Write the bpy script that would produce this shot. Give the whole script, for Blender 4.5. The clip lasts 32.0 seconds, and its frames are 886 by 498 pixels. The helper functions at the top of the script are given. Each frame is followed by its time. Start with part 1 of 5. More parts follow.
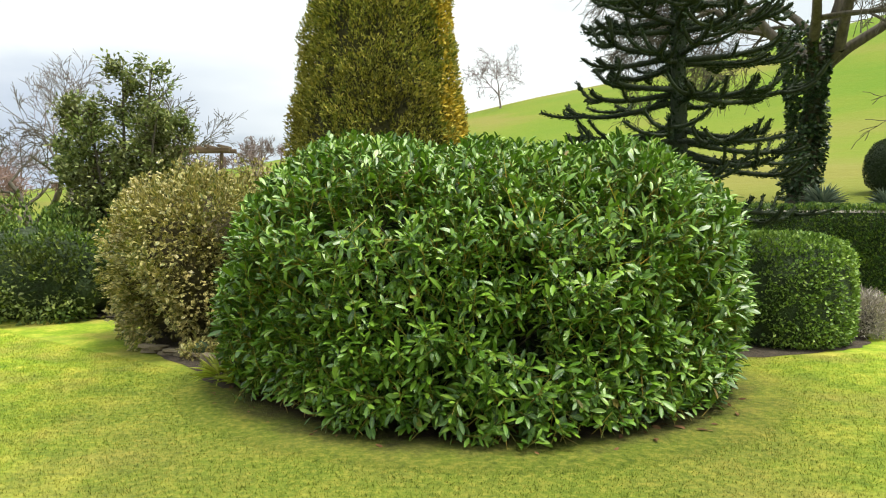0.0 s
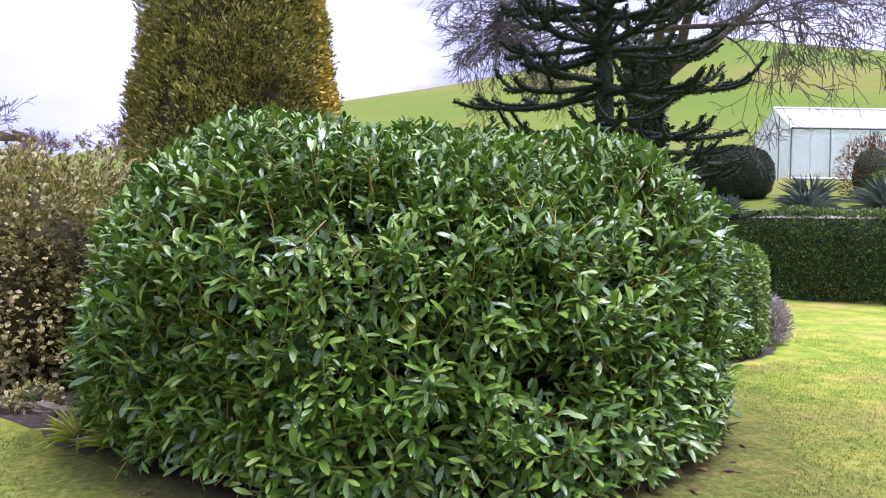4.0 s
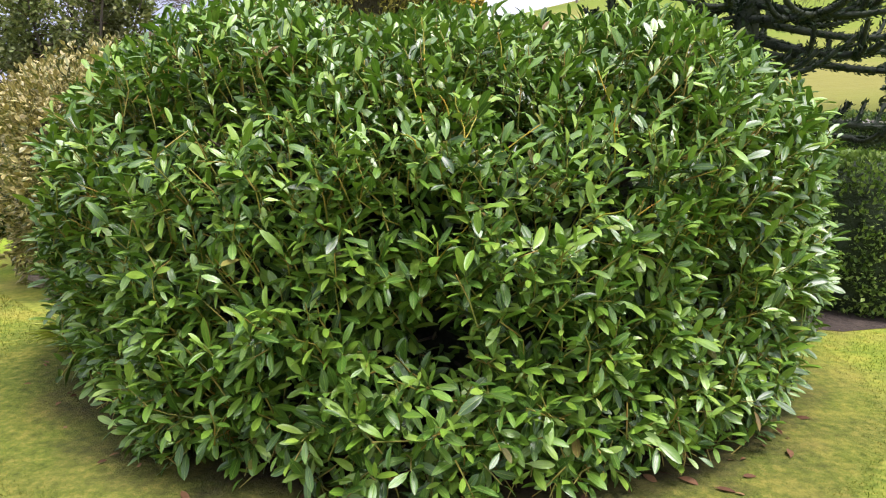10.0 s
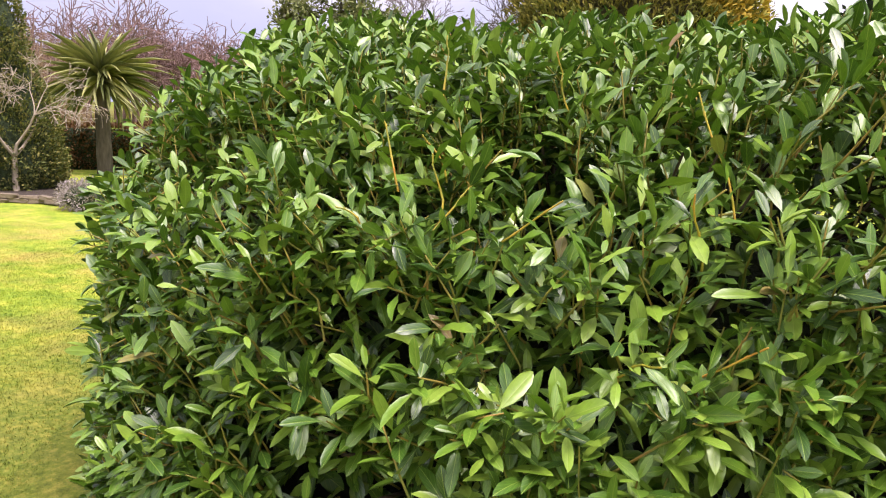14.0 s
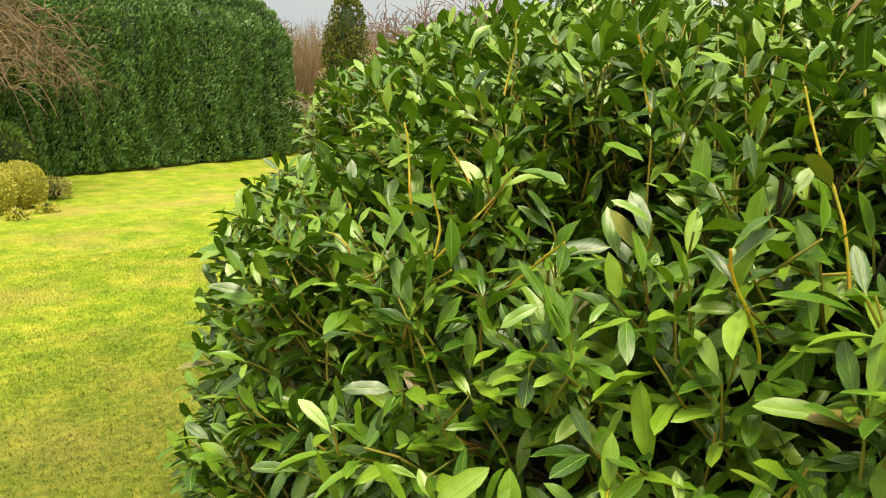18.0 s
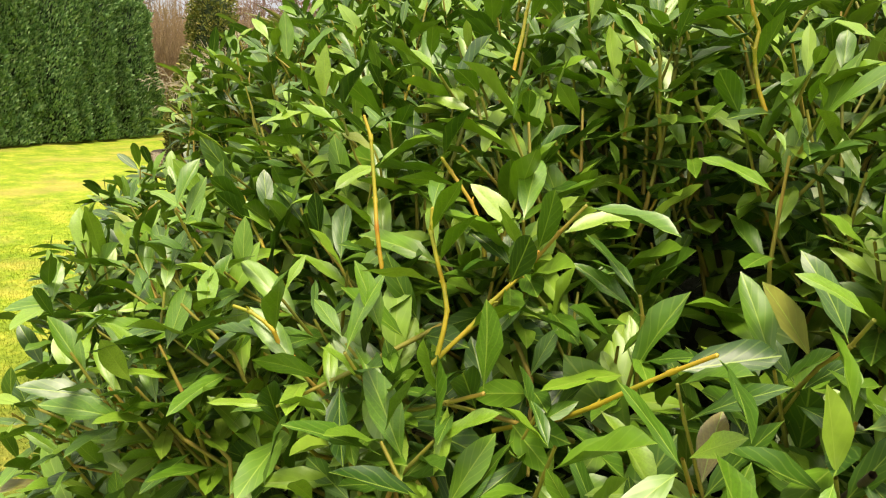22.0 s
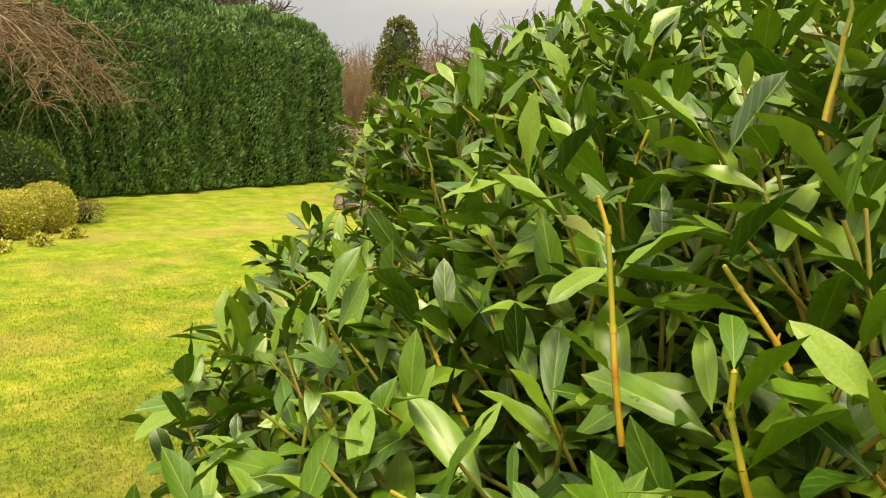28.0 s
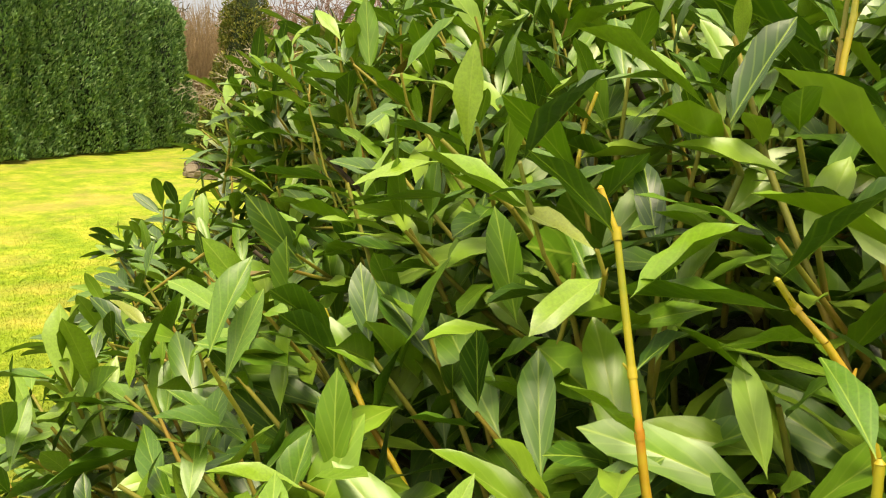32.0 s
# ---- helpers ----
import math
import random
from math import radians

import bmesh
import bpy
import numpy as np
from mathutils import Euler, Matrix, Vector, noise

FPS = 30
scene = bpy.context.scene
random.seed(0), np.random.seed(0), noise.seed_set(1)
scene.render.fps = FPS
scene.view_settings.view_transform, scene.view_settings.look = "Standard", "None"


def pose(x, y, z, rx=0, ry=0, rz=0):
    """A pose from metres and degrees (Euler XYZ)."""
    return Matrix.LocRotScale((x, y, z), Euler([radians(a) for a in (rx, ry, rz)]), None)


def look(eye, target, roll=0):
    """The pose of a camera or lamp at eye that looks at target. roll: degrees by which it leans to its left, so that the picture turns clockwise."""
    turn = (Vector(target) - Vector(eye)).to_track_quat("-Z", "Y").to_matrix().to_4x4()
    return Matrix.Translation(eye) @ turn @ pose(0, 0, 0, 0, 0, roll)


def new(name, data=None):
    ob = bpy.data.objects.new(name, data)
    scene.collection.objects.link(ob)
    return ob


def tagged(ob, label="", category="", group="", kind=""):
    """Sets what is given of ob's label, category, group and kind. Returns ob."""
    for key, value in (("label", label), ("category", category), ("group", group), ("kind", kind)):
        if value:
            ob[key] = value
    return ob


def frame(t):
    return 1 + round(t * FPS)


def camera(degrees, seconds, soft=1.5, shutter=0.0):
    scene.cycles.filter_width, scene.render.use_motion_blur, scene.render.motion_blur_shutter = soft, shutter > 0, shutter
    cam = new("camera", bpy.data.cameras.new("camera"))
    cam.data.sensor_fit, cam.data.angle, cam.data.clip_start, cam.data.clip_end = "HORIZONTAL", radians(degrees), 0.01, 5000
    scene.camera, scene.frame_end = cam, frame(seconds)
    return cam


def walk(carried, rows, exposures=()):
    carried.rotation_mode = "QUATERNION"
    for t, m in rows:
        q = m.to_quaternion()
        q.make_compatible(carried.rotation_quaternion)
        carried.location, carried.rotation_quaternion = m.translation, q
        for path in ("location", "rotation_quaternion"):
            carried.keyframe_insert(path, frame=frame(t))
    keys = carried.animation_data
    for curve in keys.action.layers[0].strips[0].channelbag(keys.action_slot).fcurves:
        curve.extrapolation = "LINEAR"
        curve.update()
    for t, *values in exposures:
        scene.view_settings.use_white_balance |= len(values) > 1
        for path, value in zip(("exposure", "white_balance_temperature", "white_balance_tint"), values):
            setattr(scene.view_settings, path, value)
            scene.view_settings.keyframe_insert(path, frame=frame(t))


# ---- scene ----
cam = camera(62.34, 32.0, 1.15)
PATH = [
    (0.0, (-0.011, 0.075, 1.437), (-0.006, 2.072, 1.336), 0.03),
    (0.5, (-0.284, 0.272, 1.436), (-0.172, 2.263, 1.278), -0.22),
    (1.0, (-0.480, 0.438, 1.427), (-0.262, 2.418, 1.240), -1.27),
    (1.5, (-0.584, 0.684, 1.424), (-0.345, 2.660, 1.235), -0.78),
    (2.0, (-0.659, 0.875, 1.438), (-0.386, 2.851, 1.298), -0.23),
    (2.5, (-0.724, 1.022, 1.418), (-0.431, 2.998, 1.317), 0.46),
    (3.0, (-0.818, 1.207, 1.410), (-0.429, 3.166, 1.299), 0.72),
    (3.5, (-0.894, 1.305, 1.415), (-0.382, 3.238, 1.359), 0.74),
    (5.5, (-0.755, 1.465, 1.393), (-0.251, 3.383, 1.136), -0.18),
    (6.0, (-0.498, 1.538, 1.431), (-0.141, 3.493, 1.209), -0.55),
    (6.5, (-0.358, 1.588, 1.453), (-0.122, 3.561, 1.225), -1.30),
    (7.0, (-0.149, 1.652, 1.429), (0.003, 3.635, 1.210), -1.46),
    (7.5, (0.061, 1.713, 1.466), (0.097, 3.702, 1.253), 0.57),
    (8.0, (0.219, 1.741, 1.480), (0.154, 3.726, 1.246), 0.80),
    (8.5, (0.472, 1.720, 1.477), (0.310, 3.691, 1.182), 0.72),
    (9.0, (0.663, 1.717, 1.470), (0.488, 3.682, 1.143), 1.03),
    (9.5, (0.761, 1.806, 1.452), (0.590, 3.768, 1.103), 0.35),
    (10.0, (0.806, 2.010, 1.467), (0.625, 3.967, 1.100), 1.19),
    (10.5, (0.871, 2.216, 1.474), (0.601, 4.167, 1.129), 1.98),
    (11.0, (1.027, 2.387, 1.488), (0.713, 4.328, 1.123), 1.24),
    (11.5, (1.215, 2.569, 1.527), (0.774, 4.489, 1.182), 1.85),
    (12.0, (1.289, 2.672, 1.521), (0.748, 4.567, 1.175), 1.54),
    (12.5, (1.312, 2.838, 1.537), (0.679, 4.703, 1.186), 0.97),
    (13.0, (1.333, 3.017, 1.572), (0.628, 4.860, 1.248), 2.02),
    (13.5, (1.406, 3.125, 1.575), (0.639, 4.941, 1.236), 1.83),
    (14.0, (1.535, 3.230, 1.604), (0.533, 4.926, 1.258), 1.95),
    (14.5, (1.637, 3.303, 1.615), (0.514, 4.917, 1.250), 1.09),
    (16.5, (1.687, 3.705, 1.649), (0.324, 5.115, 1.259), 1.53),
    (17.0, (1.750, 3.827, 1.662), (0.292, 5.140, 1.273), 0.69),
    (17.5, (1.804, 3.925, 1.669), (0.244, 5.111, 1.267), 0.74),
    (18.0, (1.821, 3.986, 1.672), (0.187, 5.064, 1.264), 0.60),
    (18.5, (1.807, 4.004, 1.674), (0.133, 5.017, 1.262), 0.45),
    (19.0, (1.716, 4.015, 1.667), (0.051, 5.038, 1.244), 0.63),
    (19.5, (1.570, 4.024, 1.673), (-0.048, 5.130, 1.275), 1.64),
    (20.0, (1.439, 4.038, 1.666), (-0.108, 5.237, 1.255), 2.47),
    (20.5, (1.360, 4.031, 1.657), (-0.113, 5.311, 1.217), 2.98),
    (21.0, (1.314, 4.040, 1.640), (-0.086, 5.394, 1.185), 3.45),
    (21.5, (1.264, 4.095, 1.638), (-0.104, 5.480, 1.183), 3.10),
    (22.0, (1.187, 4.218, 1.658), (-0.224, 5.567, 1.221), 2.55),
    (22.5, (1.126, 4.338, 1.661), (-0.329, 5.658, 1.283), 2.08),
    (23.0, (1.116, 4.355, 1.671), (-0.410, 5.606, 1.341), 2.35),
    (23.5, (1.085, 4.369, 1.673), (-0.524, 5.511, 1.351), 1.08),
    (24.0, (1.083, 4.382, 1.679), (-0.557, 5.474, 1.337), 0.32),
    (24.5, (1.086, 4.384, 1.679), (-0.566, 5.460, 1.341), -0.89),
    (25.0, (1.063, 4.359, 1.680), (-0.640, 5.353, 1.344), -1.80),
    (25.5, (1.053, 4.329, 1.685), (-0.606, 5.405, 1.389), 0.49),
    (27.5, (0.988, 4.350, 1.678), (-0.733, 5.318, 1.360), 2.35),
    (28.0, (0.880, 4.384, 1.672), (-0.826, 5.373, 1.333), 2.05),
    (28.5, (0.753, 4.421, 1.677), (-0.890, 5.500, 1.308), 1.28),
    (29.0, (0.651, 4.436, 1.683), (-0.920, 5.612, 1.301), 1.16),
    (29.5, (0.593, 4.454, 1.681), (-0.905, 5.725, 1.308), 0.73),
    (30.0, (0.574, 4.460, 1.681), (-0.881, 5.778, 1.297), 0.75),
    (30.5, (0.572, 4.458, 1.675), (-0.852, 5.792, 1.236), 0.93),
    (31.0, (0.578, 4.441, 1.677), (-0.829, 5.790, 1.226), 2.40),
    (31.5, (0.611, 4.430, 1.671), (-0.819, 5.759, 1.235), 2.29),
    (32.0, (0.675, 4.444, 1.671), (-0.793, 5.733, 1.243), 1.83),
]
# ---------------------------------------------------------------- world, sun
EXPOSURES = [(0.0, 0.15, 6500, 4), (1.0, 0.15, 6100, 15), (2.0, 0.2, 5400, 31), (3.0, 0.18, 5200, 47), (6.0, 0.28, 5450, 38), (8.0, 0.27, 5250, 48), (9.0, 0.33, 5800, 26), (10.0, 0.35, 5900, 27), (11.0, 0.35, 5700, 46), (12.0, 0.33, 6050, 43), (13.0, 0.28, 6200, 36), (14.5, 0.22, 6400, 31), (16.5, 0.03, 7700, -2), (19.0, 0.05, 8200, 3), (20.0, 0.08, 8500, 6), (21.0, 0.27, 7800, 4), (23.0, 0.13, 7600, 13), (24.0, -0.05, 7700, 11), (25.5, -0.05, 7800, 6), (28.0, -0.12, 8500, 6), (30.0, 0.07, 8500, 11), (31.0, 0.13, 8300, 13), (32.0, 0.22, 8500, 6)]
walk(cam, [(t, look(eye, target, roll)) for t, eye, target, roll in PATH], EXPOSURES)

world = bpy.data.worlds.new("sky")
scene.world = world
world.use_nodes = True
SUN_ELEVATION, SUN_TURN = radians(72), radians(114)


def build_sky():
    nt = world.node_tree
    nt.nodes.clear()
    n = nt.nodes.new
    link = nt.links.new
    out, bg = n("ShaderNodeOutputWorld"), n("ShaderNodeBackground")
    sky = n("ShaderNodeTexSky")
    sky.sky_type, sky.sun_disc = "NISHITA", False
    sky.sun_elevation, sky.sun_rotation = SUN_ELEVATION, SUN_TURN
    scale = n("ShaderNodeVectorMath")
    scale.operation = "SCALE"
    scale.inputs["Scale"].default_value = 0.1
    coord = n("ShaderNodeTexCoord")
    mapping = n("ShaderNodeMapping")
    mapping.inputs["Scale"].default_value = (1.0, 1.0, 3.2)
    mapping.inputs["Location"].default_value = (0.35, 0.1, 0.0)
    clouds = n("ShaderNodeTexNoise")
    clouds.inputs["Scale"].default_value = 2.1
    clouds.inputs["Detail"].default_value = 6
    clouds.inputs["Roughness"].default_value = 0.55
    cover = n("ShaderNodeValToRGB")
    cover.color_ramp.elements[0].position, cover.color_ramp.elements[1].position = 0.25, 0.42
    shade = n("ShaderNodeValToRGB")
    e = shade.color_ramp.elements
    e[0].position, e[0].color = 0.36, (1.20, 1.27, 1.36, 1)
    e[1].position, e[1].color = 0.58, (1.75, 1.75, 1.75, 1)
    grey = n("ShaderNodeTexNoise")
    grey.inputs["Scale"].default_value = 1.9
    grey.inputs["Detail"].default_value = 4
    mix = n("ShaderNodeMix")
    mix.data_type = "RGBA"
    link(coord.outputs["Generated"], mapping.inputs["Vector"])
    link(mapping.outputs["Vector"], clouds.inputs["Vector"])
    link(mapping.outputs["Vector"], grey.inputs["Vector"])
    link(clouds.outputs["Fac"], cover.inputs["Fac"])
    link(grey.outputs["Fac"], shade.inputs["Fac"])
    link(sky.outputs["Color"], scale.inputs[0])
    link(cover.outputs["Color"], mix.inputs["Factor"])
    link(scale.outputs["Vector"], mix.inputs["A"])
    link(shade.outputs["Color"], mix.inputs["B"])
    # a darker blue-grey bank low over the western fields
    sep = n("ShaderNodeSeparateXYZ")
    link(coord.outputs["Generated"], sep.inputs["Vector"])
    low, west, both, wob = n("ShaderNodeMapRange"), n("ShaderNodeMapRange"), n("ShaderNodeMath"), n("ShaderNodeMath")
    low.interpolation_type = west.interpolation_type = "SMOOTHSTEP"
    low.inputs["From Min"].default_value, low.inputs["From Max"].default_value = 0.34, 0.10
    west.inputs["From Min"].default_value, west.inputs["From Max"].default_value = -0.12, -0.42
    wob.operation = "MULTIPLY_ADD"
    link(clouds.outputs["Fac"], wob.inputs[0])
    wob.inputs[1].default_value = 0.35
    link(sep.outputs["Z"], wob.inputs[2])
    off = n("ShaderNodeMath")
    off.operation = "SUBTRACT"
    off.inputs[1].default_value = 0.17
    link(wob.outputs["Value"], off.inputs[0])
    link(off.outputs["Value"], low.inputs["Value"])
    link(sep.outputs["X"], west.inputs["Value"])
    both.operation = "MULTIPLY"
    link(low.outputs["Result"], both.inputs[0])
    link(west.outputs["Result"], both.inputs[1])
    bank = n("ShaderNodeMix")
    bank.data_type = "RGBA"
    bank.inputs["B"].default_value = (0.90, 1.0, 1.22, 1)
    link(both.outputs["Value"], bank.inputs["Factor"])
    link(mix.outputs["Result"], bank.inputs["A"])
    # an overcast sky is brighter overhead
    high = n("ShaderNodeMapRange")
    high.inputs["From Min"].default_value, high.inputs["From Max"].default_value = 0.1, 1.0
    high.inputs["To Min"].default_value, high.inputs["To Max"].default_value = 0.95, 1.45
    link(sep.outputs["Z"], high.inputs["Value"])
    lift = n("ShaderNodeVectorMath")
    lift.operation = "SCALE"
    link(bank.outputs["Result"], lift.inputs[0])
    link(high.outputs["Result"], lift.inputs["Scale"])
    link(lift.outputs["Vector"], bg.inputs["Color"])
    bg.inputs["Strength"].default_value = 0.65
    link(bg.outputs["Background"], out.inputs["Surface"])


build_sky()
sun_data = bpy.data.lights.new("sun", "SUN")
sun_data.energy, sun_data.angle, sun_data.color = 5.0, radians(22), (1.0, 0.94, 0.82)
sun = new("sun", sun_data)
sun.matrix_world = look((0, 0, 0), (-0.28, 0.13, -0.95))


# ---------------------------------------------------------------- materials
def nodes_of(name):
    m = bpy.data.materials.new(name)
    m.use_nodes = True
    nt = m.node_tree
    return m, nt, nt.nodes["Principled BSDF"], nt.nodes["Material Output"]


def ramp(nt, source, stops):
    r = nt.nodes.new("ShaderNodeValToRGB")
    els = r.color_ramp.elements
    while len(els) < len(stops):
        els.new(0.5)
    for el, (p, c) in zip(els, stops):
        el.position, el.color = p, (*c, 1)
    nt.links.new(source, r.inputs["Fac"])
    return r.outputs["Color"]


def noise_node(nt, scale, detail=4, rough=0.55, coords="Object", stretch=None):
    tc = nt.nodes.new("ShaderNodeTexCoord")
    no = nt.nodes.new("ShaderNodeTexNoise")
    no.inputs["Scale"].default_value, no.inputs["Detail"].default_value, no.inputs["Roughness"].default_value = scale, detail, rough
    src = tc.outputs[coords]
    if stretch:
        mp = nt.nodes.new("ShaderNodeMapping")
        mp.inputs["Scale"].default_value = stretch
        nt.links.new(src, mp.inputs["Vector"])
        src = mp.outputs["Vector"]
    nt.links.new(src, no.inputs["Vector"])
    return no.outputs["Fac"]


def blend(nt, a, b, fac, mode="MIX"):
    mx = nt.nodes.new("ShaderNodeMix")
    mx.data_type, mx.blend_type = "RGBA", mode
    for key, v in (("A", a), ("B", b)):
        if isinstance(v, tuple):
            mx.inputs[key].default_value = (*v, 1)
        else:
            nt.links.new(v, mx.inputs[key])
    if isinstance(fac, (int, float)):
        mx.inputs["Factor"].default_value = fac
    else:
        nt.links.new(fac, mx.inputs["Factor"])
    return mx.outputs["Result"]


def bump(nt, bsdf, height, strength, distance):
    b = nt.nodes.new("ShaderNodeBump")
    b.inputs["Strength"].default_value, b.inputs["Distance"].default_value = strength, distance
    nt.links.new(height, b.inputs["Height"])
    nt.links.new(b.outputs["Normal"], bsdf.inputs["Normal"])


def surface(name, stops, scale, rough=0.85, relief=0.4, depth=0.01, big=None, big_scale=0.6, metal=0.0, stretch=None):
    """A matt surface: colour by fine noise, tinted by a broad one, with fine relief."""
    m, nt, bsdf, _ = nodes_of(name)
    fine = noise_node(nt, scale, 6, 0.6, stretch=stretch)
    col = ramp(nt, fine, stops)
    if big:
        col = blend(nt, col, ramp(nt, noise_node(nt, big_scale, 3), big), 0.45)
    nt.links.new(col, bsdf.inputs["Base Color"])
    bsdf.inputs["Roughness"].default_value, bsdf.inputs["Metallic"].default_value = rough, metal
    bump(nt, bsdf, fine, relief, depth)
    return m


def leaf_material(name, stops, rough=0.45, rib=None, thin=0.18, edge=None, spec=0.5, patch=None, veins=False, single=False):
    """Leaves: colour differs from leaf to leaf, a pale midrib or margin follows each blade's own length."""
    m, nt, bsdf, out = nodes_of(name)
    geo = nt.nodes.new("ShaderNodeNewGeometry")
    chance = nt.nodes.new("ShaderNodeObjectInfo").outputs["Random"] if single else geo.outputs["Random Per Island"]
    col = ramp(nt, chance, stops)
    if patch:
        col = blend(nt, col, patch, ramp(nt, noise_node(nt, 1.1, 3), [(0.42, (0, 0, 0)), (0.7, (0.6, 0.6, 0.6))]))
    mottle = noise_node(nt, 38.0, 3)
    col = blend(nt, col, ramp(nt, mottle, [(0.3, (0.72, 0.72, 0.72)), (0.7, (1.15, 1.15, 1.1))]), 0.7, "MULTIPLY")
    uv = nt.nodes.new("ShaderNodeUVMap")
    sep = nt.nodes.new("ShaderNodeSeparateXYZ")
    nt.links.new(uv.outputs["UV"], sep.inputs["Vector"])
    off = nt.nodes.new("ShaderNodeMath")
    off.operation = "SUBTRACT"
    nt.links.new(sep.outputs["X"], off.inputs[0])
    off.inputs[1].default_value = 0.5
    ab = nt.nodes.new("ShaderNodeMath")
    ab.operation = "ABSOLUTE"
    nt.links.new(off.outputs["Value"], ab.inputs[0])
    if rib:
        k = ramp(nt, ab.outputs["Value"], [(0.010, (0.7, 0.7, 0.7)), (0.030, (0, 0, 0))])
        col = blend(nt, col, rib, k)
    if edge:
        k = ramp(nt, ab.outputs["Value"], [(0.17, (0, 0, 0)), (0.3, (1, 1, 1))])
        col = blend(nt, col, edge, k)
    nt.links.new(col, bsdf.inputs["Base Color"])
    bsdf.inputs["Roughness"].default_value = rough
    bsdf.inputs["Specular IOR Level"].default_value = spec
    if veins:
        wave = nt.nodes.new("ShaderNodeTexWave")
        wave.inputs["Scale"].default_value, wave.inputs["Distortion"].default_value = 1.6, 1.0
        comb = nt.nodes.new("ShaderNodeCombineXYZ")
        add = nt.nodes.new("ShaderNodeMath")
        add.operation = "MULTIPLY_ADD"
        nt.links.new(ab.outputs["Value"], add.inputs[0])
        add.inputs[1].default_value = -0.9
        nt.links.new(sep.outputs["Y"], add.inputs[2])
        nt.links.new(add.outputs["Value"], comb.inputs["X"])
        nt.links.new(comb.outputs["Vector"], wave.inputs["Vector"])
        # faint paler side veins
        if rib:
            col = blend(nt, col, rib, ramp(nt, wave.outputs["Fac"], [(0.86, (0, 0, 0)), (0.99, (0.18, 0.18, 0.18))]))
            nt.links.new(col, bsdf.inputs["Base Color"])
        crease = nt.nodes.new("ShaderNodeMath")
        crease.operation = "MULTIPLY_ADD"
        nt.links.new(wave.outputs["Fac"], crease.inputs[0])
        crease.inputs[1].default_value = 0.011
        nt.links.new(ab.outputs["Value"], crease.inputs[2])
        bump(nt, bsdf, crease.outputs["Value"], 0.6, 0.009)
        bsdf.inputs["Coat Weight"].default_value, bsdf.inputs["Coat Roughness"].default_value = 0.10, 0.25
        gloss = nt.nodes.new("ShaderNodeMapRange")
        gloss.inputs["To Min"].default_value, gloss.inputs["To Max"].default_value = rough - 0.08, rough + 0.12
        nt.links.new(noise_node(nt, 9.0, 3), gloss.inputs["Value"])
        nt.links.new(gloss.outputs["Result"], bsdf.inputs["Roughness"])
    if thin:
        tr = nt.nodes.new("ShaderNodeBsdfTranslucent")
        nt.links.new(blend(nt, col, (1.0, 1.1, 0.5), 0.6, "MULTIPLY"), tr.inputs["Color"])
        ms = nt.nodes.new("ShaderNodeMixShader")
        ms.inputs["Fac"].default_value = thin
        nt.links.new(bsdf.outputs["BSDF"], ms.inputs[1])
        nt.links.new(tr.outputs["BSDF"], ms.inputs[2])
        nt.links.new(ms.outputs["Shader"], out.inputs["Surface"])
    return m


MAT = {}
LAUREL_TONES = [(0.0, (0.018, 0.064, 0.005)), (0.3, (0.058, 0.148, 0.009)), (0.6, (0.115, 0.238, 0.015)), (0.88, (0.18, 0.31, 0.026)), (0.993, (0.22, 0.345, 0.04)), (0.999, (0.20, 0.12, 0.04))]
for _key, _one in (("laurel", False), ("laurel_one", True)):
    MAT[_key] = leaf_material(_key + "_leaf", LAUREL_TONES, 0.39, rib=(0.27, 0.38, 0.06), thin=0.07, spec=0.62, veins=True, single=_one)
# near-black, so the shade deep inside the laurel is in its colour
MAT["laurel_gap_shade"] = surface("laurel_gap_shade", [(0.3, (0.004, 0.008, 0.003)), (0.6, (0.010, 0.016, 0.005)), (0.8, (0.02, 0.018, 0.009))], 14, 0.9, 1.0, 0.08)
# plant colours darkened for the cores, painting the shade in leaf gaps
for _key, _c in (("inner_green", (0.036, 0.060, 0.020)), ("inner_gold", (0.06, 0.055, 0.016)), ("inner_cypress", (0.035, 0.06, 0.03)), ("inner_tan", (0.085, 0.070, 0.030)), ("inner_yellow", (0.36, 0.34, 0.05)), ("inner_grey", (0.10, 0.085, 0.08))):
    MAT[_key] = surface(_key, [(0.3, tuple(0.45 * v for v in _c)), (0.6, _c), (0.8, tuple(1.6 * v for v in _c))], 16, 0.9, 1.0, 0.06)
MAT["shoot"] = surface("laurel_shoot", [(0.34, (0.20, 0.24, 0.018)), (0.52, (0.42, 0.32, 0.025)), (0.68, (0.43, 0.18, 0.02))], 11, 0.5, 0.2, 0.002)
MAT["green_shoot"] = surface("green_shoot", [(0.3, (0.11, 0.145, 0.025)), (0.5, (0.25, 0.23, 0.035)), (0.68, (0.36, 0.21, 0.045))], 9, 0.6, 0.2, 0.002)
MAT["twig"] = surface("brown_twig", [(0.3, (0.035, 0.024, 0.015)), (0.7, (0.10, 0.07, 0.045))], 20, 0.8, 0.4, 0.004)
MAT["bark"] = surface("grey_bark", [(0.3, (0.045, 0.038, 0.03)), (0.55, (0.10, 0.085, 0.065)), (0.75, (0.15, 0.13, 0.10))], 12, 0.9, 1.0, 0.02, stretch=(1, 1, 0.25))
MAT["bark_tan"] = surface("tan_twigs", [(0.3, (0.22, 0.15, 0.085)), (0.7, (0.43, 0.30, 0.17))], 5, 0.85, 0.3, 0.01)
MAT["far_twigs"] = surface("purple_grey_twigs", [(0.3, (0.13, 0.095, 0.09)), (0.7, (0.24, 0.18, 0.17))], 5, 0.9, 0.3, 0.01)
